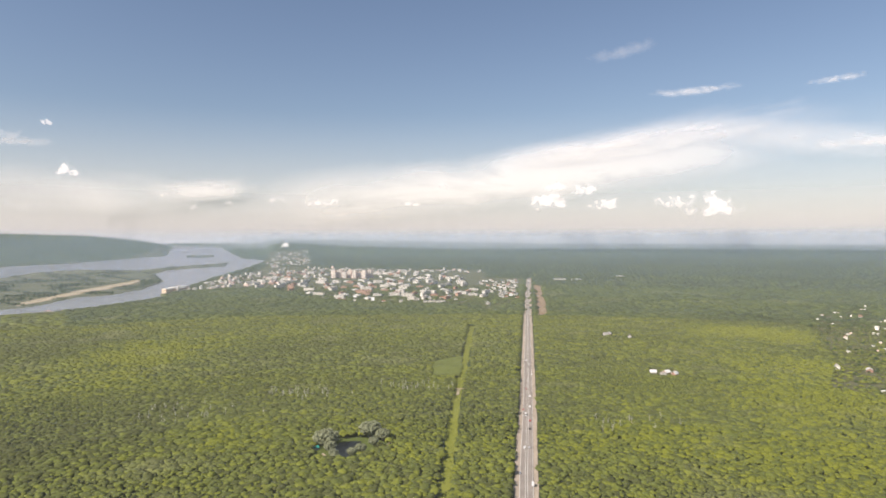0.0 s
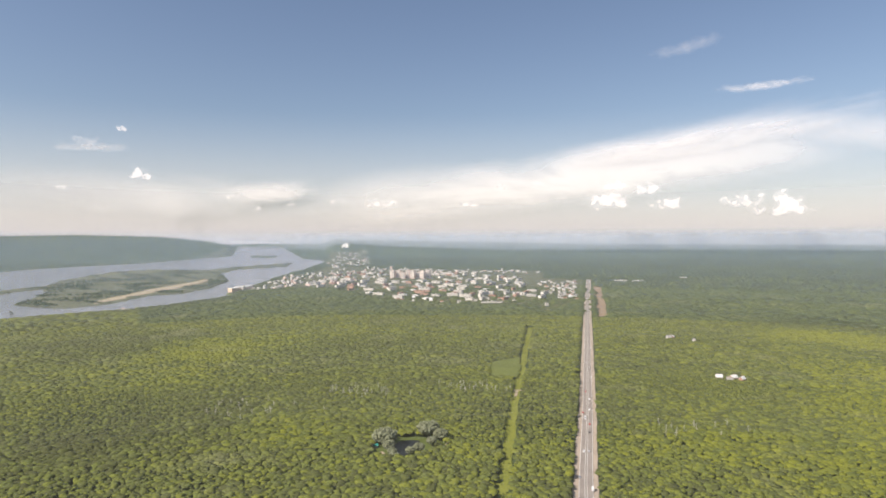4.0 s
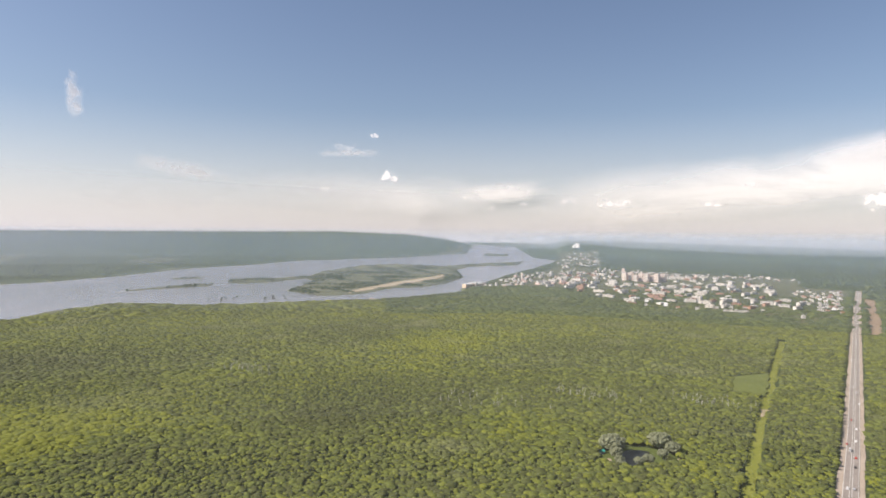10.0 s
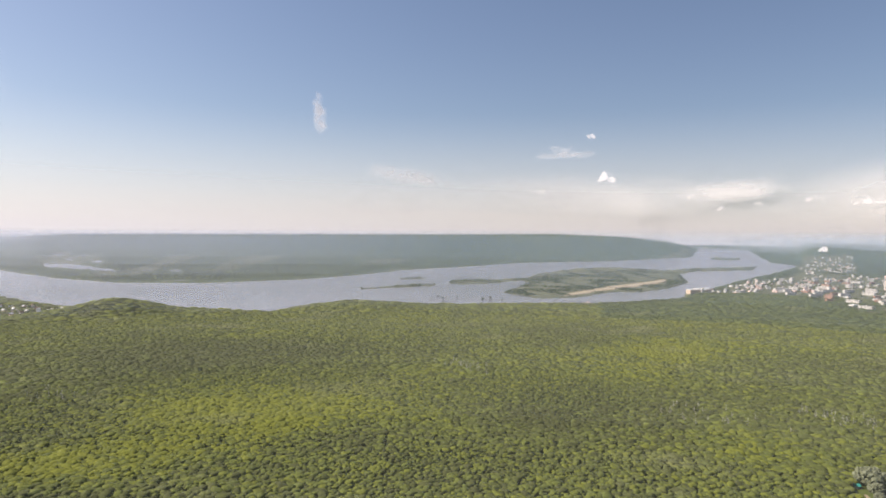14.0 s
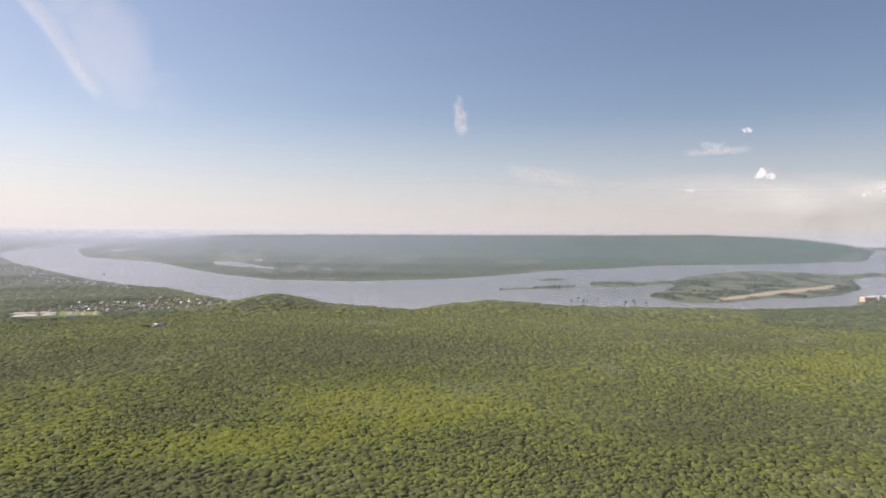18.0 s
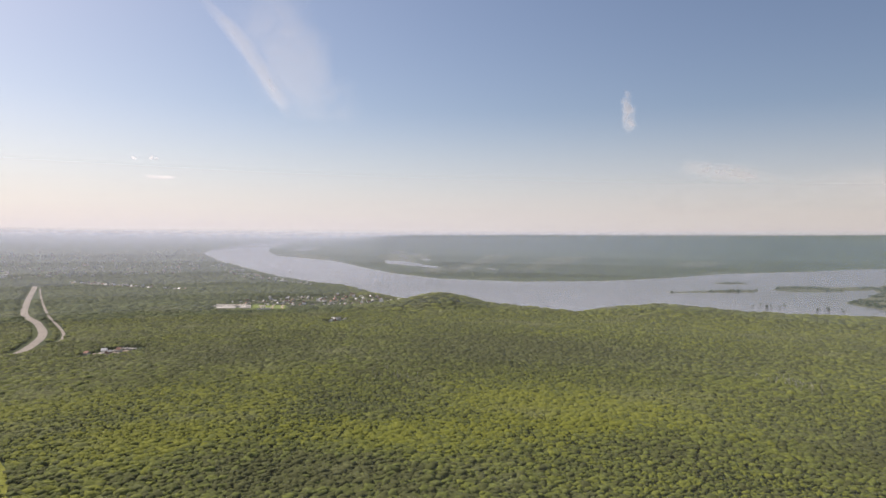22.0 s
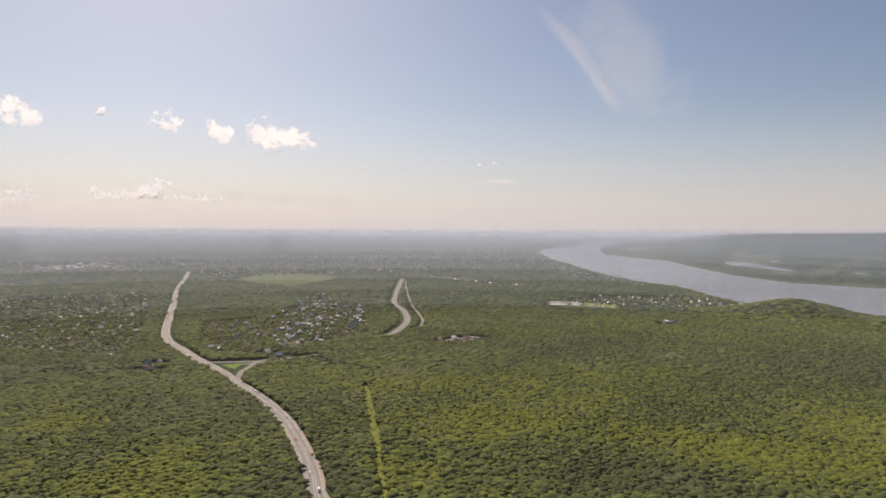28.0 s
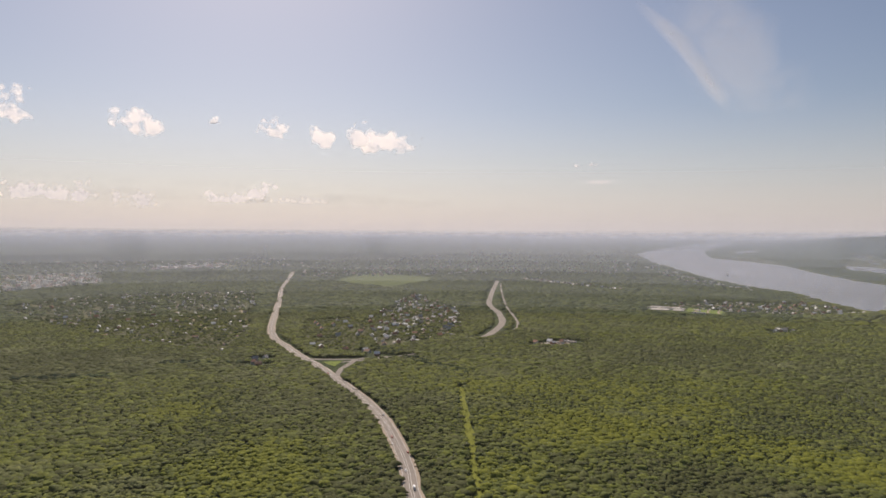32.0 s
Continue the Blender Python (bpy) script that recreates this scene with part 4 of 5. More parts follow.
def gable(w, d, h, top, over=0.5):
    """A pitched roof with thickness and eaves."""
    bm = bmesh.new()
    x, y = w / 2 + over, d / 2 + over
    lo, hi = h - 0.25, h + top
    prof = [(-y, lo), (0, hi), (y, lo), (y, lo + 0.3), (0, hi + 0.3), (-y, lo + 0.3)]
    a = [bm.verts.new((-x, p, q)) for p, q in prof]
    b = [bm.verts.new((x, p, q)) for p, q in prof]
    for k in range(6):
        m = (k + 1) % 6
        bm.faces.new((a[k], a[m], b[m], b[k]))
    bm.faces.new((a[0], a[5], a[4], a[1]))
    bm.faces.new((a[1], a[4], a[3], a[2]))
    bm.faces.new((b[0], b[1], b[4], b[5]))
    bm.faces.new((b[1], b[2], b[3], b[4]))
    bmesh.ops.recalc_face_normals(bm, faces=bm.faces)
    return bm


def body(w, d, h, top):
    bm = bmesh.new()
    prof = [(-d / 2, -1), (d / 2, -1), (d / 2, h), (0, h + top), (-d / 2, h)]
    a = [bm.verts.new((-w / 2, p, q)) for p, q in prof]
    b = [bm.verts.new((w / 2, p, q)) for p, q in prof]
    for k in range(5):
        m = (k + 1) % 5
        bm.faces.new((a[k], a[m], b[m], b[k]))
    bm.faces.new(a[::-1])
    bm.faces.new(b)
    bmesh.ops.recalc_face_normals(bm, faces=bm.faces)
    return bm


def pane(w=1.2, h=1.4):
    bm = bmesh.new()
    box(bm, -w / 2, w / 2, -0.05, 0.05, 0, h)
    return made("window", bm, GLASS)


PANE = pane()


WORDS = {"white_wall": "white", "pink_wall": "pink", "brick_wall": "brick", "grey_wall": "grey", "grey_roof": "grey", "rust_roof": "rusty red", "zinc_roof": "bright zinc",
         "tar_roof": "black", "green_roof": "green", "teal_roof": "teal"}


def cottage(w, d, h, top, wall, roof):
    ob = new("house")
    part("wall", made("wall", body(w, d, h, top), wall), ob)
    r = part("roof", made("roof", gable(w, d, h, top), roof), ob)
    bm = bmesh.new()
    box(bm, w * 0.2, w * 0.2 + 0.7, d * 0.12, d * 0.12 + 0.7, h, h + top + 0.9)
    part("chimney", made("chimney", bm, WALLS[2]), r)
    for s in (-1, 1):
        for u in (-0.25, 0.25):
            part("window", PANE, ob).location = (u * w, s * d / 2, h * 0.3)
    return tagged(ob, "small %s house with a pitched %s roof among gardens" % (WORDS[wall.name], WORDS[roof.name]), "house", "houses of the villages")


rnd = random.Random(11)
COTTAGES = []
for k in range(12):
    ob = cottage(rnd.uniform(6.5, 10), rnd.uniform(5.5, 8), rnd.uniform(3, 5), rnd.uniform(2, 3.4), WALLS[rnd.choice((0, 2, 2, 3))], ROOFS[(2, 1, 1, 2, 0, 1, 2, 0, 2, 3, 1, 2)[k]])
    COTTAGES.append(ob)


def settle(poly, gap, grid, rnd, keep):
    """House plots within an outline, in rows."""
    cx, cy = sum(p[0] for p in poly) / len(poly), sum(p[1] for p in poly) / len(poly)
    out, c, s = [], math.cos(grid), math.sin(grid)
    for i in range(-60, 61):
        for j in range(-60, 61):
            u, v = i * gap * 1.25 + rnd.uniform(-0.3, 0.3) * gap, j * gap + rnd.uniform(-0.3, 0.3) * gap
            x, y = cx + u * c - v * s, cy + u * s + v * c
            if rnd.random() < keep:
                out.append((x, y, grid + rnd.choice((0, math.pi / 2)) + rnd.uniform(-0.08, 0.08)))
    xs, ys = np.array([o[0] for o in out]), np.array([o[1] for o in out])
    ok = inside(xs, ys, poly)
    for line, w in ((HIGHWAY_NORTH, 26), (HIGHWAY_SOUTH, 26), (SIDE_ROAD, 18), (TRACK, 12)):
        ok &= away(xs, ys, line) > w
    for p in LAWNS:
        ok &= ~inside(xs, ys, p)
    ok &= wet(bearing(xs, ys), np.hypot(xs, ys)) > 0.1
    return [o for o, k in zip(out, ok) if k]


for name, gap, grid, keep in (("hollow", 27, 0.4, 0.5), ("dell", 30, 0.7, 0.3), ("slope", 46, 0.6, 0.24), ("east", 44, 1.1, 0.06), ("bank", 30, 0.2, 0.5), ("ridge", 32, 0.7, 0.7)):
    for x, y, a in settle(VILLAGES[name], gap, grid, rnd, keep):
        m = pose(x, y, float(land(x, y)), 0, 0, math.degrees(a))
        copy_thing(rnd.choice(COTTAGES), m)
for k, ob in enumerate(COTTAGES):
    x, y = (-1330 - 45 * (k % 4), -520 + 32 * (k // 4))
    ob.matrix_world = pose(x, y, float(land(x, y)), 0, 0, 20 + 90 * (k % 2))


# ---- the town and the larger buildings ----
def block(w, d, floors, wall, roof, label, category="apartment block", storey=3.0, balconies=0, name="apartment_block", group="blocks of the town"):
    """A flat-roofed building: walls, a roof slab with a parapet, a stair head, bands of windows."""
    ob = new(name)
    h = floors * storey + 0.6
    bm = bmesh.new()
    box(bm, -w / 2, w / 2, -d / 2, d / 2, -3, h)
    part("wall", made("wall", bm, wall), ob)
    bm = bmesh.new()
    box(bm, -w / 2 - 0.3, w / 2 + 0.3, -d / 2 - 0.3, d / 2 + 0.3, h, h + 0.5)
    r = part("roof", made("roof", bm, roof), ob)
    bm = bmesh.new()
    box(bm, -2.5, 2.5, -2, 2, h + 0.5, h + 3.2)
    part("stair_head", made("stair_head", bm, wall), r)
    for f in range(floors):
        bm = bmesh.new()
        n = max(3, int(w / 5))
        for s in (-1, 1):
            for k in range(n):
                x = (k + 0.5) / n * w - w / 2
                box(bm, x - 1.1, x + 1.1, s * d / 2 - 0.06, s * d / 2 + 0.06, f * storey + 1.3, f * storey + 2.7)
        tagged(part("window_row", made("window_row", bm, GLASS), ob), kind="stuff")
    for k in range(balconies):
        x = (k + 0.5) / balconies * w - w / 2 + w / balconies * 0.25
        bm = bmesh.new()
        box(bm, x - 1.4, x + 1.4, -d / 2 - 1.3, -d / 2 - 0.05, 3, h - 0.4)
        part("balcony_column", made("balcony_column", bm, WALLS[0]), ob)
    return tagged(ob, label, category, group)


def put(ob, x, y, turn):
    ob.matrix_world = pose(x, y, float(land(x, y)) - 0.2, 0, 0, turn)
    return ob


rnd = random.Random(23)
TOWER = block(21, 16, 12, WALLS[1], ROOFS[3], "tall pink apartment tower with pale balconies in the town", balconies=4)
put(TOWER, -505, 3043, -24)
for k in range(1, 8):
    x = -505 + k * 23.5
    copy_thing(TOWER, pose(x, 3040 + 22 * (k % 2), float(land(x, 3043)) - 8 * (k % 3 == 2), 0, 0, -28 + 8 * (k % 3)))
LONG = [block(56, 11, 4, WALLS[0], ROOFS[3], "long white four-storey apartment block in the town", balconies=6),
        block(46, 11, 4, WALLS[3], ROOFS[0], "long grey four-storey apartment block in the town", balconies=5),
        block(32, 12, 5, WALLS[0], ROOFS[3], "white five-storey apartment block in the town", balconies=4),
        block(36, 11, 3, WALLS[2], ROOFS[1], "brick apartment block with a rusty roof in the town"),
        block(30, 18, 2, WALLS[0], ROOFS[2], "low white public building with a bright roof in the town")]
put(LONG[0], -60, 2262, 66)
put(LONG[1], 60, 2250, -22)
put(LONG[2], -150, 2300, -24)
put(LONG[3], -290, 2330, -20)
put(LONG[4], -330, 2620, -20)
for k in range(3):
    copy_thing(LONG[0], pose(-325 + 34 * k, 3190 + 20 * (k % 2), float(land(-300, 3190)), 0, 0, -20))
BLOCKS = [(-220, 2200, -24), (-120, 2190, -20), (-30, 2200, -22), (20, 2300, 66), (100, 2210, -26), (150, 2300, 64)]
xs = [(rnd.uniform(-820, 180), rnd.uniform(2060, 3250), rnd.choice((-28, -24, -20, 62, 66))) for k in range(1400)]
inner = [(-930, 3190), (-650, 3400), (-250, 3330), (60, 3200), (120, 2600), (150, 2140), (-230, 2010), (-400, 2160), (-660, 2590), (-830, 2600)]
ok = inside(np.array([p[0] for p in xs]), np.array([p[1] for p in xs]), inner)
placed = list(BLOCKS)
for p, k in zip(xs, ok):
    if k and len(placed) < 150 and all(abs(p[0] - q[0]) > 34 or abs(p[1] - q[1]) > 46 for q in placed) and not (-540 < p[0] < -300 and 2930 < p[1] < 3160):
        placed.append(p)
for x, y, a in placed:
    kind = rnd.choices(range(5), (4, 4, 1, 4, 5))[0]
    copy_thing(LONG[kind], pose(x, y, float(land(x, y)), 0, 0, a + rnd.uniform(-3, 3)) @ Matrix.Scale(rnd.uniform(0.7, 0.9), 4))


def small_house(w, d, h, top, wall, roof):
    ob = new("house")
    part("wall", made("wall", body(w, d, h, top), wall), ob)
    part("roof", made("roof", gable(w, d, h, top), roof), ob)
    return tagged(ob, "detached %s house with a %s roof in town" % (WORDS[wall.name], WORDS[roof.name]), "house", "houses of the town")


HOMES = [small_house(rnd.uniform(9, 14), rnd.uniform(8, 10), rnd.uniform(4, 6.5), rnd.uniform(2.4, 3.4), WALLS[rnd.choice((0, 0, 2, 3))], ROOFS[rnd.choice((0, 0, 1, 2, 2, 3))]) for k in range(8)]
for k, ob in enumerate(HOMES):
    put(ob, 205 + 18 * (k % 3), 2130 + 30 * k, 10 * k)
for poly, gap, keep in (([(150, 2900), (330, 2960), (240, 2090), (175, 2120)], 30, 0.55),
                        ([(90, 1860), (150, 1740), (190, 1900), (150, 1960)], 30, 0.35), ([(-420, 2150), (-245, 1980), (0, 1945), (60, 2090), (-300, 2190)], 36, 0.3)):
    for x, y, a in settle(poly, gap, 0.13, rnd, keep):
        copy_thing(rnd.choice(HOMES), pose(x, y, float(land(x, y)) - 0.2, 0, 0, math.degrees(a)))


def far_buildings(name, poly, count, lo, hi, seed, label, width=1.0):
    """A distant quarter: too many small buildings to tell apart."""
    rnd = random.Random(seed)
    x0, x1 = min(p[0] for p in poly), max(p[0] for p in poly)
    y0, y1 = min(p[1] for p in poly), max(p[1] for p in poly)
    verts, faces, index = [], [], []
    while len(verts) < count * 8:
        x, y = rnd.uniform(x0, x1), rnd.uniform(y0, y1)
        if not inside(np.array([x]), np.array([y]), poly)[0] or wet(bearing(x, y), math.hypot(x, y)) < 0.12:
            continue
        w, d, h, a = width * rnd.uniform(7, 18), width * rnd.uniform(6, 11), rnd.uniform(lo, hi), rnd.uniform(0, 3)
        h *= 2.2 if rnd.random() < 0.06 else 1
        k = math.hypot(x, y) * math.tan(radians(float(sight(math.hypot(x, y))))) / H
        w, d, h = w * k, d * k, h * k
        z, q = float(land(x, y)) - 2, len(verts)
        c, s = math.cos(a), math.sin(a)
        for zz in (z, z + h + 2):
            for u, v in ((-w, -d), (w, -d), (w, d), (-w, d)):
                verts.append((x + (u * c - v * s) / 2, y + (u * s + v * c) / 2, zz))
        m = rnd.choice((0, 0, 0, 1, 3))
        for f, i in (((4, 5, 6, 7), 4 + rnd.choice((0, 1, 2, 2, 2))), ((0, 1, 5, 4), m), ((1, 2, 6, 5), m), ((2, 3, 7, 6), m), ((3, 0, 4, 7), m)):
            faces.append([q + k for k in f])
            index.append(i)
    me = mesh(name, verts, faces, WALLS + ROOFS, index)
    return tagged(new(name, me), label, "buildings", kind="stuff")


far_buildings("distant_city", [spot(119, 2900), spot(119, 3500), spot(104, 3900), spot(91, 4000), spot(89.5, 3700), spot(91, 3150), spot(104, 3050)], 520, 5, 12, 31, "pale buildings of a hazy city spread over the plain")
far_buildings("distant_city", [spot(146, 3700), spot(120, 3700), spot(119, 3400), spot(128, 3250), spot(146, 3400)], 260, 4, 8, 32, "pale low buildings of a hazy far city")
far_buildings("distant_town", VILLAGES["west"], 260, 4, 8, 33, "pale houses of a town beyond the woods")
far_buildings("distant_depots", VILLAGES["mall"], 26, 5, 9, 39, "long pale market halls far beyond the woods", 2.4)
far_buildings("distant_town", VILLAGES["far_town"], 90, 3, 7, 34, "pale buildings of a riverside town below a hill")
far_buildings("distant_town", VILLAGES["quay"], 70, 5, 9, 35, "low pale buildings along the river's bank")
far_buildings("distant_town", [(-948, 3150), (-937, 3520), (-640, 3449), (-560, 3200), (-640, 2800), (-850, 2620)], 110, 5, 11, 36, "low industrial buildings at the town's edge")
far_buildings("distant_suburb", [spot(87, 2950), spot(80.5, 2500), spot(79, 2450), spot(84, 2900), spot(88.5, 3550), spot(90, 3500)], 60, 4, 9, 37, "low riverside houses among trees")

far_buildings("distant_town", [(-640, 3440), (-278, 3420), (200, 3385), (195, 3260), (-270, 3290), (-600, 3350)], 90, 4, 8, 38, "pale detached houses behind the town's towers")
for k, (v, c) in enumerate((("hollow", 110), ("slope", 230), ("bank", 90), ("ridge", 60), ("east", 34))):
    far_buildings("garden_sheds", VILLAGES[v], c, 2.4, 4.0, 60 + k, "small pale sheds and greenhouses scattered over the gardens", 0.42)

# the chalk quarry on the end of the hill
verts, faces = [], []
for i in range(13):
    for j in range(6):
        a, r = 13.55 + (i - 6) * 0.055 * (1 - j / 6.5) - 0.03 * j, 4040 + j * 26
        x, y = spot(a, r)
        verts.append((x, y, float(land(x, y)) + 3 + 6 * noise.noise((i * 0.7, j * 0.9, 1))))
for i in range(12):
    for j in range(5):
        q = i * 6 + j
        faces.append((q, q + 6, q + 7, q + 1))
tagged(new("quarry_face", mesh("quarry_face", verts, faces, CHALK)), "white chalk quarry face on the hill's end", "quarry", kind="structure")

BEIGE = block(90, 26, 4, plain("beige_wall", (0.60, 0.47, 0.34), 0.85, 0.12, 0.2), ROOFS[2], "long beige building on the river's bank", "building", name="building", group="")
put(BEIGE, -1000, 2440, 60)
copy_thing(BEIGE, pose(-1015, 2520, float(land(-1015, 2520)), 0, 0, 75))
DEPOT = block(64, 16, 2, WALLS[0], ROOFS[3], "long low white depot with a grey roof", "depot", name="depot", group="depots")
put(DEPOT, -28, 1979, 2)
for x, y, a, s in ((520, 2925, 6, 0.8), (590, 2905, 8, 0.7), (817, 3036, 20, 0.5), (-1055, 1747, 30, 0.5), (-1205, -118, 70, 0.45), (-1176, -150, 160, 0.35), (-1192, -135, 75, 0.3), (-1830, 110, 15, 0.6), (-1850, 40, 90, 0.5),
                   (-1110, -420, 20, 0.3), (-1760, 150, 70, 0.5), (-1840, 80, 60, 0.6), (-1815, 150, 20, 0.5)):
    copy_thing(DEPOT, pose(x, y, float(land(x, y)), 0, 0, a) @ Matrix.Scale(s, 4))
for x, y in ((-1188, -128), (-1178, -142), (-1200, -128), (-1190, -150), (303, 946), (314, 935), (322, 944), (330, 934), (326, 1314), (334, 1320), (363, 1276), (-1168, -172), (-1478, 272), (-1488, 286), (-1502, 296), (-1496, 308), (-1508, 284),
             (-858, -540), (-866, -552), (-902, -556), (-890, -566), (-985, -402), (-1008, -428), (-1016, -436), (-1060, 1760)):
    copy_thing(rnd.choice(COTTAGES), pose(x, y, float(land(x, y)), 0, 0, rnd.uniform(0, 180)))

# ---- the pond's willows ----
def clumps(rnd, count, rx, ry, rz, size):
    """A crown of many small leaf clumps with gaps."""
    bm = bmesh.new()
    for k in range(count):
        d = Vector((rnd.gauss(0, 1), rnd.gauss(0, 1), rnd.gauss(0.25, 0.9))).normalized() * rnd.uniform(0.55, 1.0)
        s = size * rnd.uniform(0.6, 1.3)
        m = Matrix.LocRotScale((d.x * rx, d.y * ry, d.z * rz), Euler((rnd.random() * 6, rnd.random() * 6, rnd.random() * 6)), (s, s * rnd.uniform(0.7, 1.2), s * rnd.uniform(0.6, 1)))
        bmesh.ops.create_icosphere(bm, subdivisions=1, radius=1.0, matrix=m)
    for v in bm.verts:
        v.co += noise.noise_vector(v.co * 0.8) * size * 0.6
    return bm


def limb(bm, a, b, r0, r1, sides_n=7):
    a, b = Vector(a), Vector(b)
    turn = (b - a).to_track_quat("Z", "Y")
    ring = []
    for p, r in ((a, r0), (a.lerp(b, 0.5) + Vector((0.15, -0.1, 0)) * r0, (r0 + r1) / 2), (b, r1)):
        ring.append([bm.verts.new(p + turn @ Vector((r * math.cos(2 * math.pi * k / sides_n), r * math.sin(2 * math.pi * k / sides_n), 0))) for k in range(sides_n)])
    for lo, hi in zip(ring, ring[1:]):
        for k in range(sides_n):
            m = (k + 1) % sides_n
            bm.faces.new((lo[k], lo[m], hi[m], hi[k]))


def tree(x, y, size, tall, leafage, label, seed, count=240):
    rnd = random.Random(seed)
    ob = new("tree")
    bm = bmesh.new()
    limb(bm, (0, 0, -0.5), (0.2, 0.1, tall * 0.5), size * 0.09, size * 0.06)
    for k in range(6):
        a = k * 1.05 + rnd.uniform(-0.3, 0.3)
        limb(bm, (0.2, 0.1, tall * (0.35 + 0.03 * k)), (size * 0.6 * math.cos(a), size * 0.6 * math.sin(a), tall * rnd.uniform(0.6, 0.8)), size * 0.045, size * 0.015)
    part("trunk", made("trunk", bm, BARK), ob)
    c = part("crown", made("crown", clumps(rnd, count, size, size, tall * 0.36, size * 0.17), leafage), ob)
    c.location = (0, 0, tall * 0.66)
    put(ob, x, y, rnd.uniform(0, 360))
    return tagged(ob, label, "tree", "trees round the pond")


GREY = "large grey-green willow beside the forest pond"
for k, (x, y, s, t) in enumerate(((-112, 622, 11.5, 16), (-105, 604, 6, 11), (-73, 650, 11, 16), (-60, 640, 7, 12), (-77, 603, 5.5, 9), (-84, 596, 4.5, 8), (-100, 592, 4.5, 8), (-97, 584, 4, 7), (-67, 624, 5, 9))):
    tree(x, y, s, t, WILLOW, GREY, 60 + k, 320)
for k, (x, y, s, t) in enumerate(((-118, 628, 4.5, 10), (-112, 640, 4.5, 10), (-60, 612, 4, 8))):
    tree(x, y, s, t, LEAF, "dark green broadleaf tree beside the forest pond", 80 + k, 160)
hut = put(small_house(5, 4, 2.3, 1.4, WALLS[3], TEAL), -121, 616, 30)
hut["label"], hut["group"] = "small hut with a teal roof beside the pond", "huts"
tagged(new("footpath", ribbon("footpath", curve([(-112, 604), (-104, 590), (-95, 580)], 4), -1.2, 1.2, 0.35, SAND, 0.3, 20)), "sandy footpath beside the pond", "path", kind="structure")
tagged(new("footpath", ribbon("footpath", curve([(-60, 622), (-54, 628), (-52, 640)], 4), -1.2, 1.2, 0.35, SAND, 0.3, 21)), "sandy footpath beside the pond", "path", kind="structure")



# ---- bare grey trees among the green, trees in the flood, a boat, a mast ----
def bare_tree(seed, tall):
    rnd = random.Random(seed)
    ob = new("bare_tree")
    bm = bmesh.new()
    limb(bm, (0, 0, -0.5), (0.2, 0.1, tall), 0.28, 0.07)
    part("trunk", made("trunk", bm, DEADWOOD), ob)
    for k in range(9):
        a, z = rnd.uniform(0, 6.28), tall * rnd.uniform(0.35, 0.95)
        ln = tall * 0.28 * (1.3 - z / tall)
        bm = bmesh.new()
        limb(bm, (0.1, 0, z), (ln * math.cos(a), ln * math.sin(a), z + ln * 0.9), 0.16, 0.05, 5)
        part("branch", made("branch", bm, DEADWOOD), ob)
    return tagged(ob, "bare grey dead tree standing among the green forest", "tree", "bare trees")


DEADWOOD = plain("dead_wood", (0.32, 0.32, 0.26), 0.95, 0.2, 0.5)
rnd = random.Random(91)
BARE = [bare_tree(k, 10 + k) for k in range(3)]
for k, ob in enumerate(BARE):
    x, y = spot(41 + k * 0.5, 985 + 8 * k)
    put(ob, x, y, 40 * k)
for a, r, n, s in ((41.2, 985, 26, 26), (22, 780, 22, 40), (12.5, 835, 26, 30), (2.5, 850, 22, 26), (-15, 700, 14, 30), (75, 900, 12, 40)):
    for k in range(n):
        x, y = spot(a, r)
        x, y = x + rnd.gauss(0, s), y + rnd.gauss(0, s * 0.5)
        copy_thing(rnd.choice(BARE), pose(x, y, float(land(x, y)), rnd.uniform(-4, 4), rnd.uniform(-4, 4), rnd.uniform(0, 360)))
for k in range(16):
    a = rnd.choice((44.2, 43.4, 42.6, 40.0, 39.2, 38.4)) + rnd.uniform(-0.4, 0.4)
    x, y = spot(a, rnd.uniform(2080, 2180))
    t = tree(x, y, rnd.uniform(3, 5), rnd.uniform(6, 9), LEAF_DARK, "dark tree standing in the flooded river margin", 120 + k, 40)
    t["group"] = "flooded trees"
    t.location.z = float(lift(math.hypot(x, y))) - 1.4

boat = new("boat")
bm = bmesh.new()
for z, k in ((-0.6, 0.8), (2.2, 1.0)):
    for x, y in ((-3.2, -14), (3.2, -14), (3.4, 6), (0, 15), (-3.4, 6)):
        bm.verts.new((x * k, y * k, z))
bm.verts.ensure_lookup_table()
bm.faces.new([bm.verts[k] for k in (4, 3, 2, 1, 0)])
bm.faces.new([bm.verts[k] for k in (5, 6, 7, 8, 9)])
for k in range(5):
    m = (k + 1) % 5
    bm.faces.new([bm.verts[q] for q in (k, m, 5 + m, 5 + k)])
part("hull", made("hull", bm, plain("dark_hull", (0.05, 0.06, 0.08), 0.5)), boat)
bm = bmesh.new()
box(bm, -2.2, 2.2, -11, -1, 2.2, 5.2)
part("cabin", made("cabin", bm, WALLS[0]), boat)
bx, by = spot(83.0, 3240)
boat.matrix_world = pose(bx, by, float(lift(math.hypot(bx, by))) - 1.0, 0, 0, 70)
tagged(boat, "small dark river boat with a white cabin", "boat")

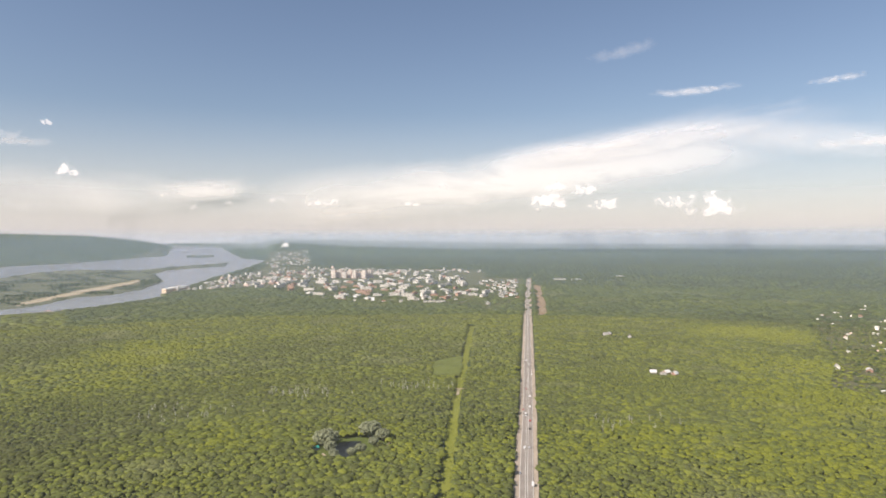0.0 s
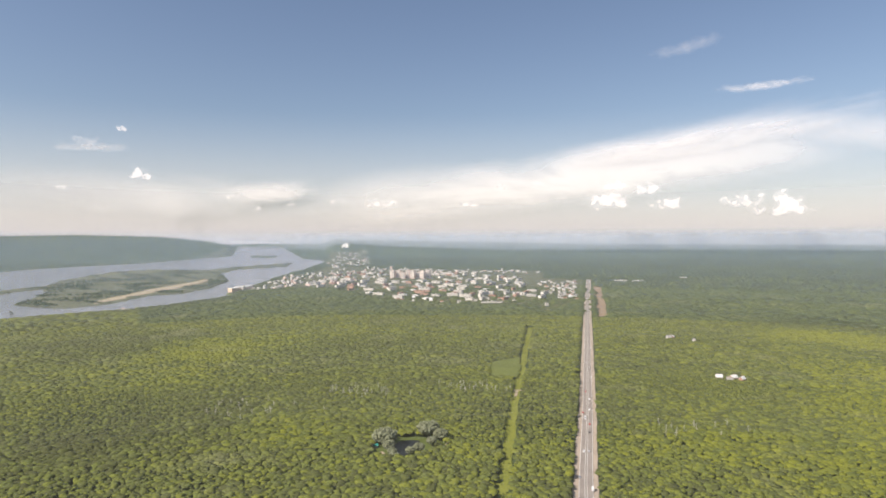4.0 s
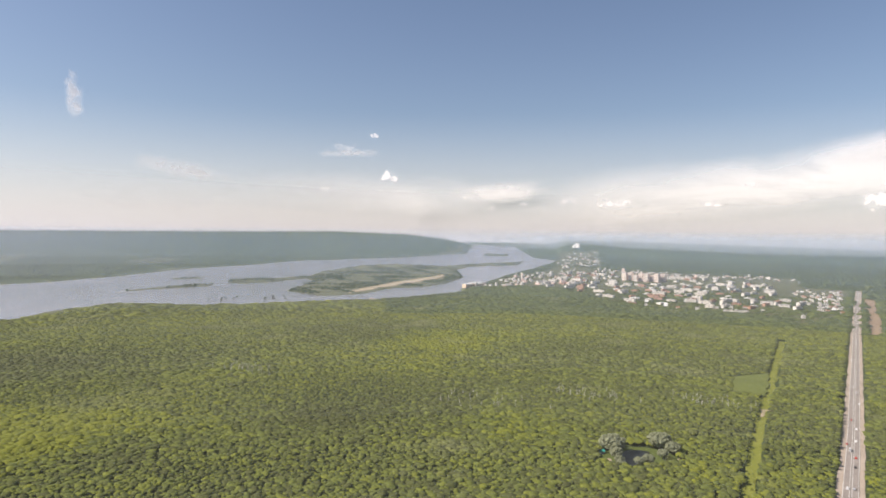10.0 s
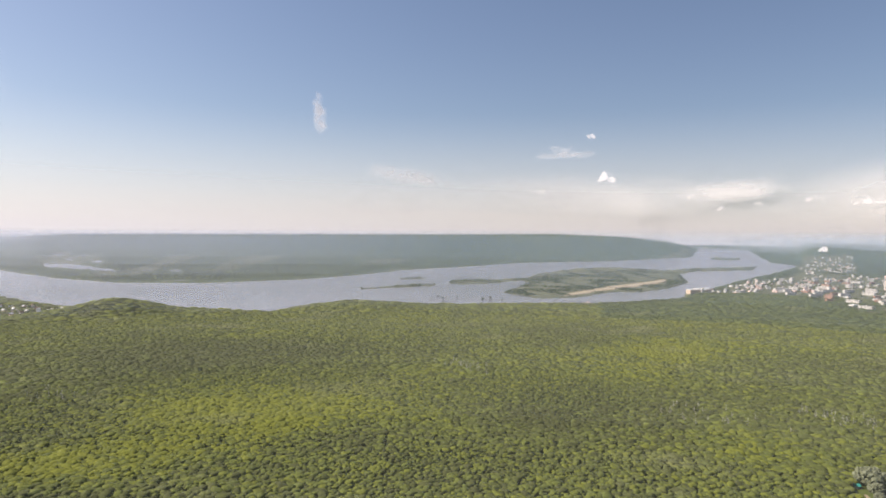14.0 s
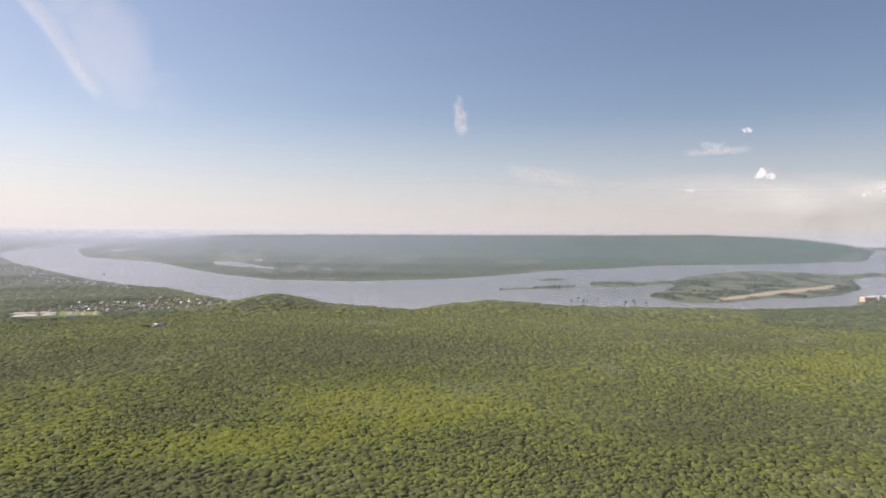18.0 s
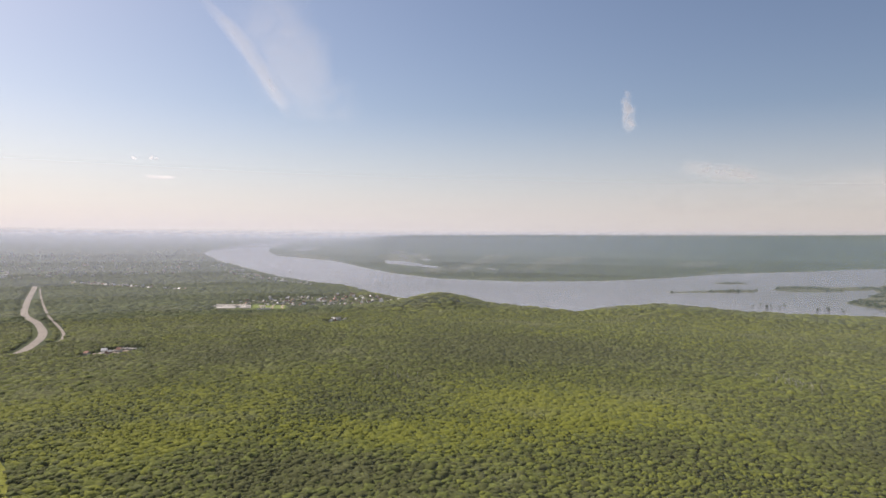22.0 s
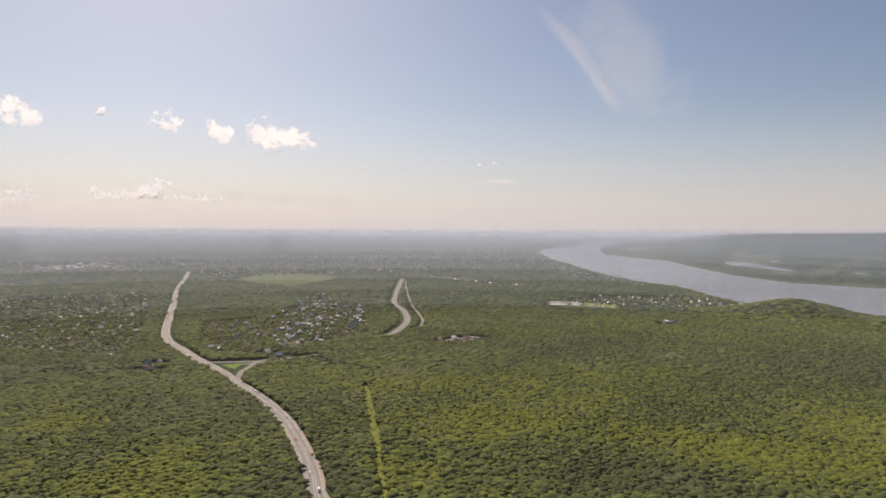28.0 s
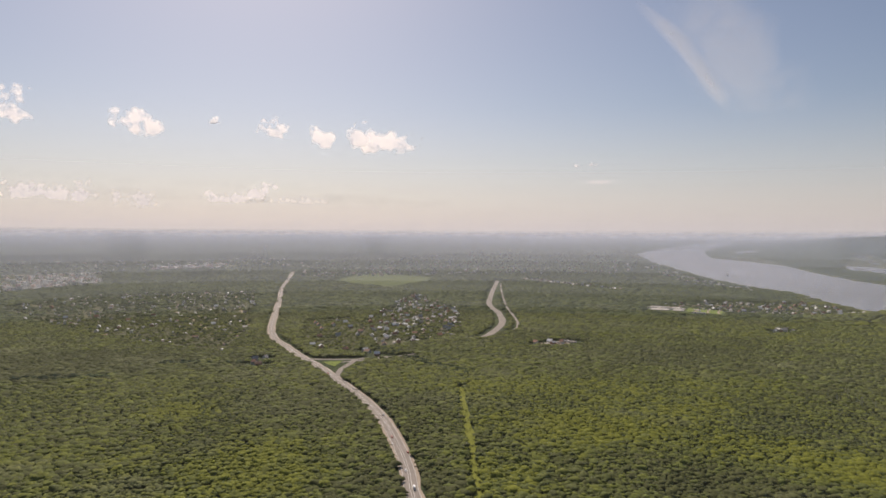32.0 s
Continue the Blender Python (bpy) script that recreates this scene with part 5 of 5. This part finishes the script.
mast = new("chimney")
bm = bmesh.new()
limb(bm, (0, 0, -2), (0, 0, 64), 3.2, 2.0, 10)
part("shaft", made("shaft", bm, CONCRETE), mast)
bm = bmesh.new()
limb(bm, (0, 0, 64), (0, 0, 66), 2.5, 2.5, 10)
part("rim", made("rim", bm, ROOFS[1]), mast)
put(mast, *spot(121.6, 3700), 0)
tagged(mast, "tall thin concrete chimney in the hazy city", "chimney")
VILLAGE_LANES = [[(-1150, -400), (-1300, -420), (-1450, -470), (-1620, -560), (-1780, -630)], [(-1250, -350), (-1340, -430), (-1380, -520)], [(-1450, -390), (-1500, -480), (-1560, -560)],
                 [(-1100, -800), (-1250, -950), (-1420, -1180), (-1500, -1380)], [(-1180, -760), (-1500, -1000), (-1750, -1180)], [(-1850, 60), (-1960, 200), (-1930, 380), (-1900, 520)]]
for k, pts in enumerate(VILLAGE_LANES):
    tagged(new("road", ribbon("road", curve(pts, 16), -3.2, 3.2, 0.5 if k < 5 else 2.0, SAND, 0.5, 50 + k)), "pale sandy village lane between gardens", "lane", kind="structure")


# ---- traffic ----
def shell(w, prof):
    """A car body's part: a side outline drawn across the width, narrower towards the top."""
    bm = bmesh.new()
    a = [bm.verts.new((-w / 2 * k, y, z)) for y, z, k in prof]
    b = [bm.verts.new((w / 2 * k, y, z)) for y, z, k in prof]
    n = len(prof)
    for k in range(n):
        m = (k + 1) % n
        bm.faces.new((a[k], a[m], b[m], b[k]))
    bm.faces.new(a[::-1])
    bm.faces.new(b)
    bmesh.ops.recalc_face_normals(bm, faces=bm.faces)
    return bm


def wheel_mesh():
    bm = bmesh.new()
    bmesh.ops.create_cone(bm, cap_ends=True, segments=14, radius1=0.33, radius2=0.33, depth=0.22, matrix=pose(0, 0, 0, 0, 90, 0))
    return made("wheel", bm, RUBBER)


RUBBER = plain("tyre_rubber", (0.02, 0.02, 0.02), 0.9)
WHEEL = wheel_mesh()


def car(paint, words, van=False):
    ob = new("van" if van else "car")
    ln, hi = (6.0, 2.6) if van else (4.4, 1.45)
    part("body", made("body", shell(1.9 if van else 1.78, [(-ln / 2, 0.35, 1), (ln / 2, 0.35, 1), (ln / 2, 0.75, 0.97), (ln * 0.28, 0.95, 0.97), (-ln * 0.46, 1.0, 0.97), (-ln / 2, 0.8, 0.97)]), paint), ob)
    if van:
        prof = [(-ln * 0.49, 0.98, 1), (ln * 0.36, 0.98, 1), (ln * 0.24, hi, 0.92), (-ln * 0.49, hi, 0.92)]
    else:
        prof = [(-ln * 0.42, 0.98, 0.98), (ln * 0.24, 0.95, 0.98), (ln * 0.06, hi, 0.8), (-ln * 0.28, hi, 0.8)]
    part("cabin", made("cabin", shell(1.8 if van else 1.66, prof), paint), ob)
    part("windscreen", made("windscreen", shell(1.4, [(ln * 0.13 if not van else ln * 0.27, hi - 0.12, 0.9), (ln * 0.235 if not van else ln * 0.36, 1.05, 1), (ln * 0.245 if not van else ln * 0.37, 1.05, 1), (ln * 0.14 if not van else ln * 0.28, hi - 0.1, 0.9)]), GLASS), ob)
    for sx in (-0.82, 0.82):
        for sy in (-ln * 0.3, ln * 0.32):
            part("wheel", WHEEL, ob).location = (sx, sy, 0.33)
    return tagged(ob, "%s %s on the highway" % (words, "delivery van" if van else "saloon car"), "van" if van else "car", "traffic on the highway")


CARS = [car(plain("white_paint", (0.8, 0.8, 0.8), 0.3, 0.05), "white"), car(plain("silver_paint", (0.5, 0.5, 0.52), 0.3, 0.05, metal=0.5), "silver"),
        car(plain("black_paint", (0.03, 0.03, 0.035), 0.3, 0.1), "black"), car(plain("red_paint", (0.4, 0.04, 0.03), 0.3, 0.1), "dark red"),
        car(bpy.data.materials["white_paint"], "white", True)]


def on_road(line, dist, side):
    run = 0.0
    for (x0, y0), (x1, y1) in zip(line, line[1:]):
        step = math.hypot(x1 - x0, y1 - y0)
        if run + step > dist:
            t, ux, uy = (dist - run) / step, (x1 - x0) / step, (y1 - y0) / step
            x, y = x0 + (x1 - x0) * t + uy * side, y0 + (y1 - y0) * t - ux * side
            return x, y, float(land(x, y)) + 0.63, math.degrees(math.atan2(uy, ux)) - 90 + (180 if side < 0 else 0)
        run += step


rnd = random.Random(77)
spots = [(HIGHWAY_NORTH, d, s) for d, s in ((318, -2.4), (319, 2.4), (380, 2.4), (410, 2.5), (432, -2.4), (455, -5.2), (470, 2.4), (520, 2.4), (560, -2.4), (650, 5.2), (720, 2.4), (760, -2.4), (900, 5.2), (1000, -5.2), (1250, 2.4), (250, -5.2), (225, 5.2))]
spots += [(HIGHWAY_SOUTH, d, s) for d, s in ((232, 2.4), (262, 2.4), (300, -2.4), (345, 5.2), (372, -5.2), (392, -2.4), (470, 2.5), (520, -5.2), (600, 2.4), (700, -2.4), (790, 2.4), (900, -2.4), (1100, 5.2))]
for k, (line, d, s) in enumerate(spots):
    x, y, z, a = on_road(line, d, s)
    m = pose(x, y, z, 0, 0, a)
    if k < len(CARS):
        CARS[k].matrix_world = m
    else:
        copy_thing(rnd.choices(CARS, (5, 3, 2, 1, 2))[0], m)
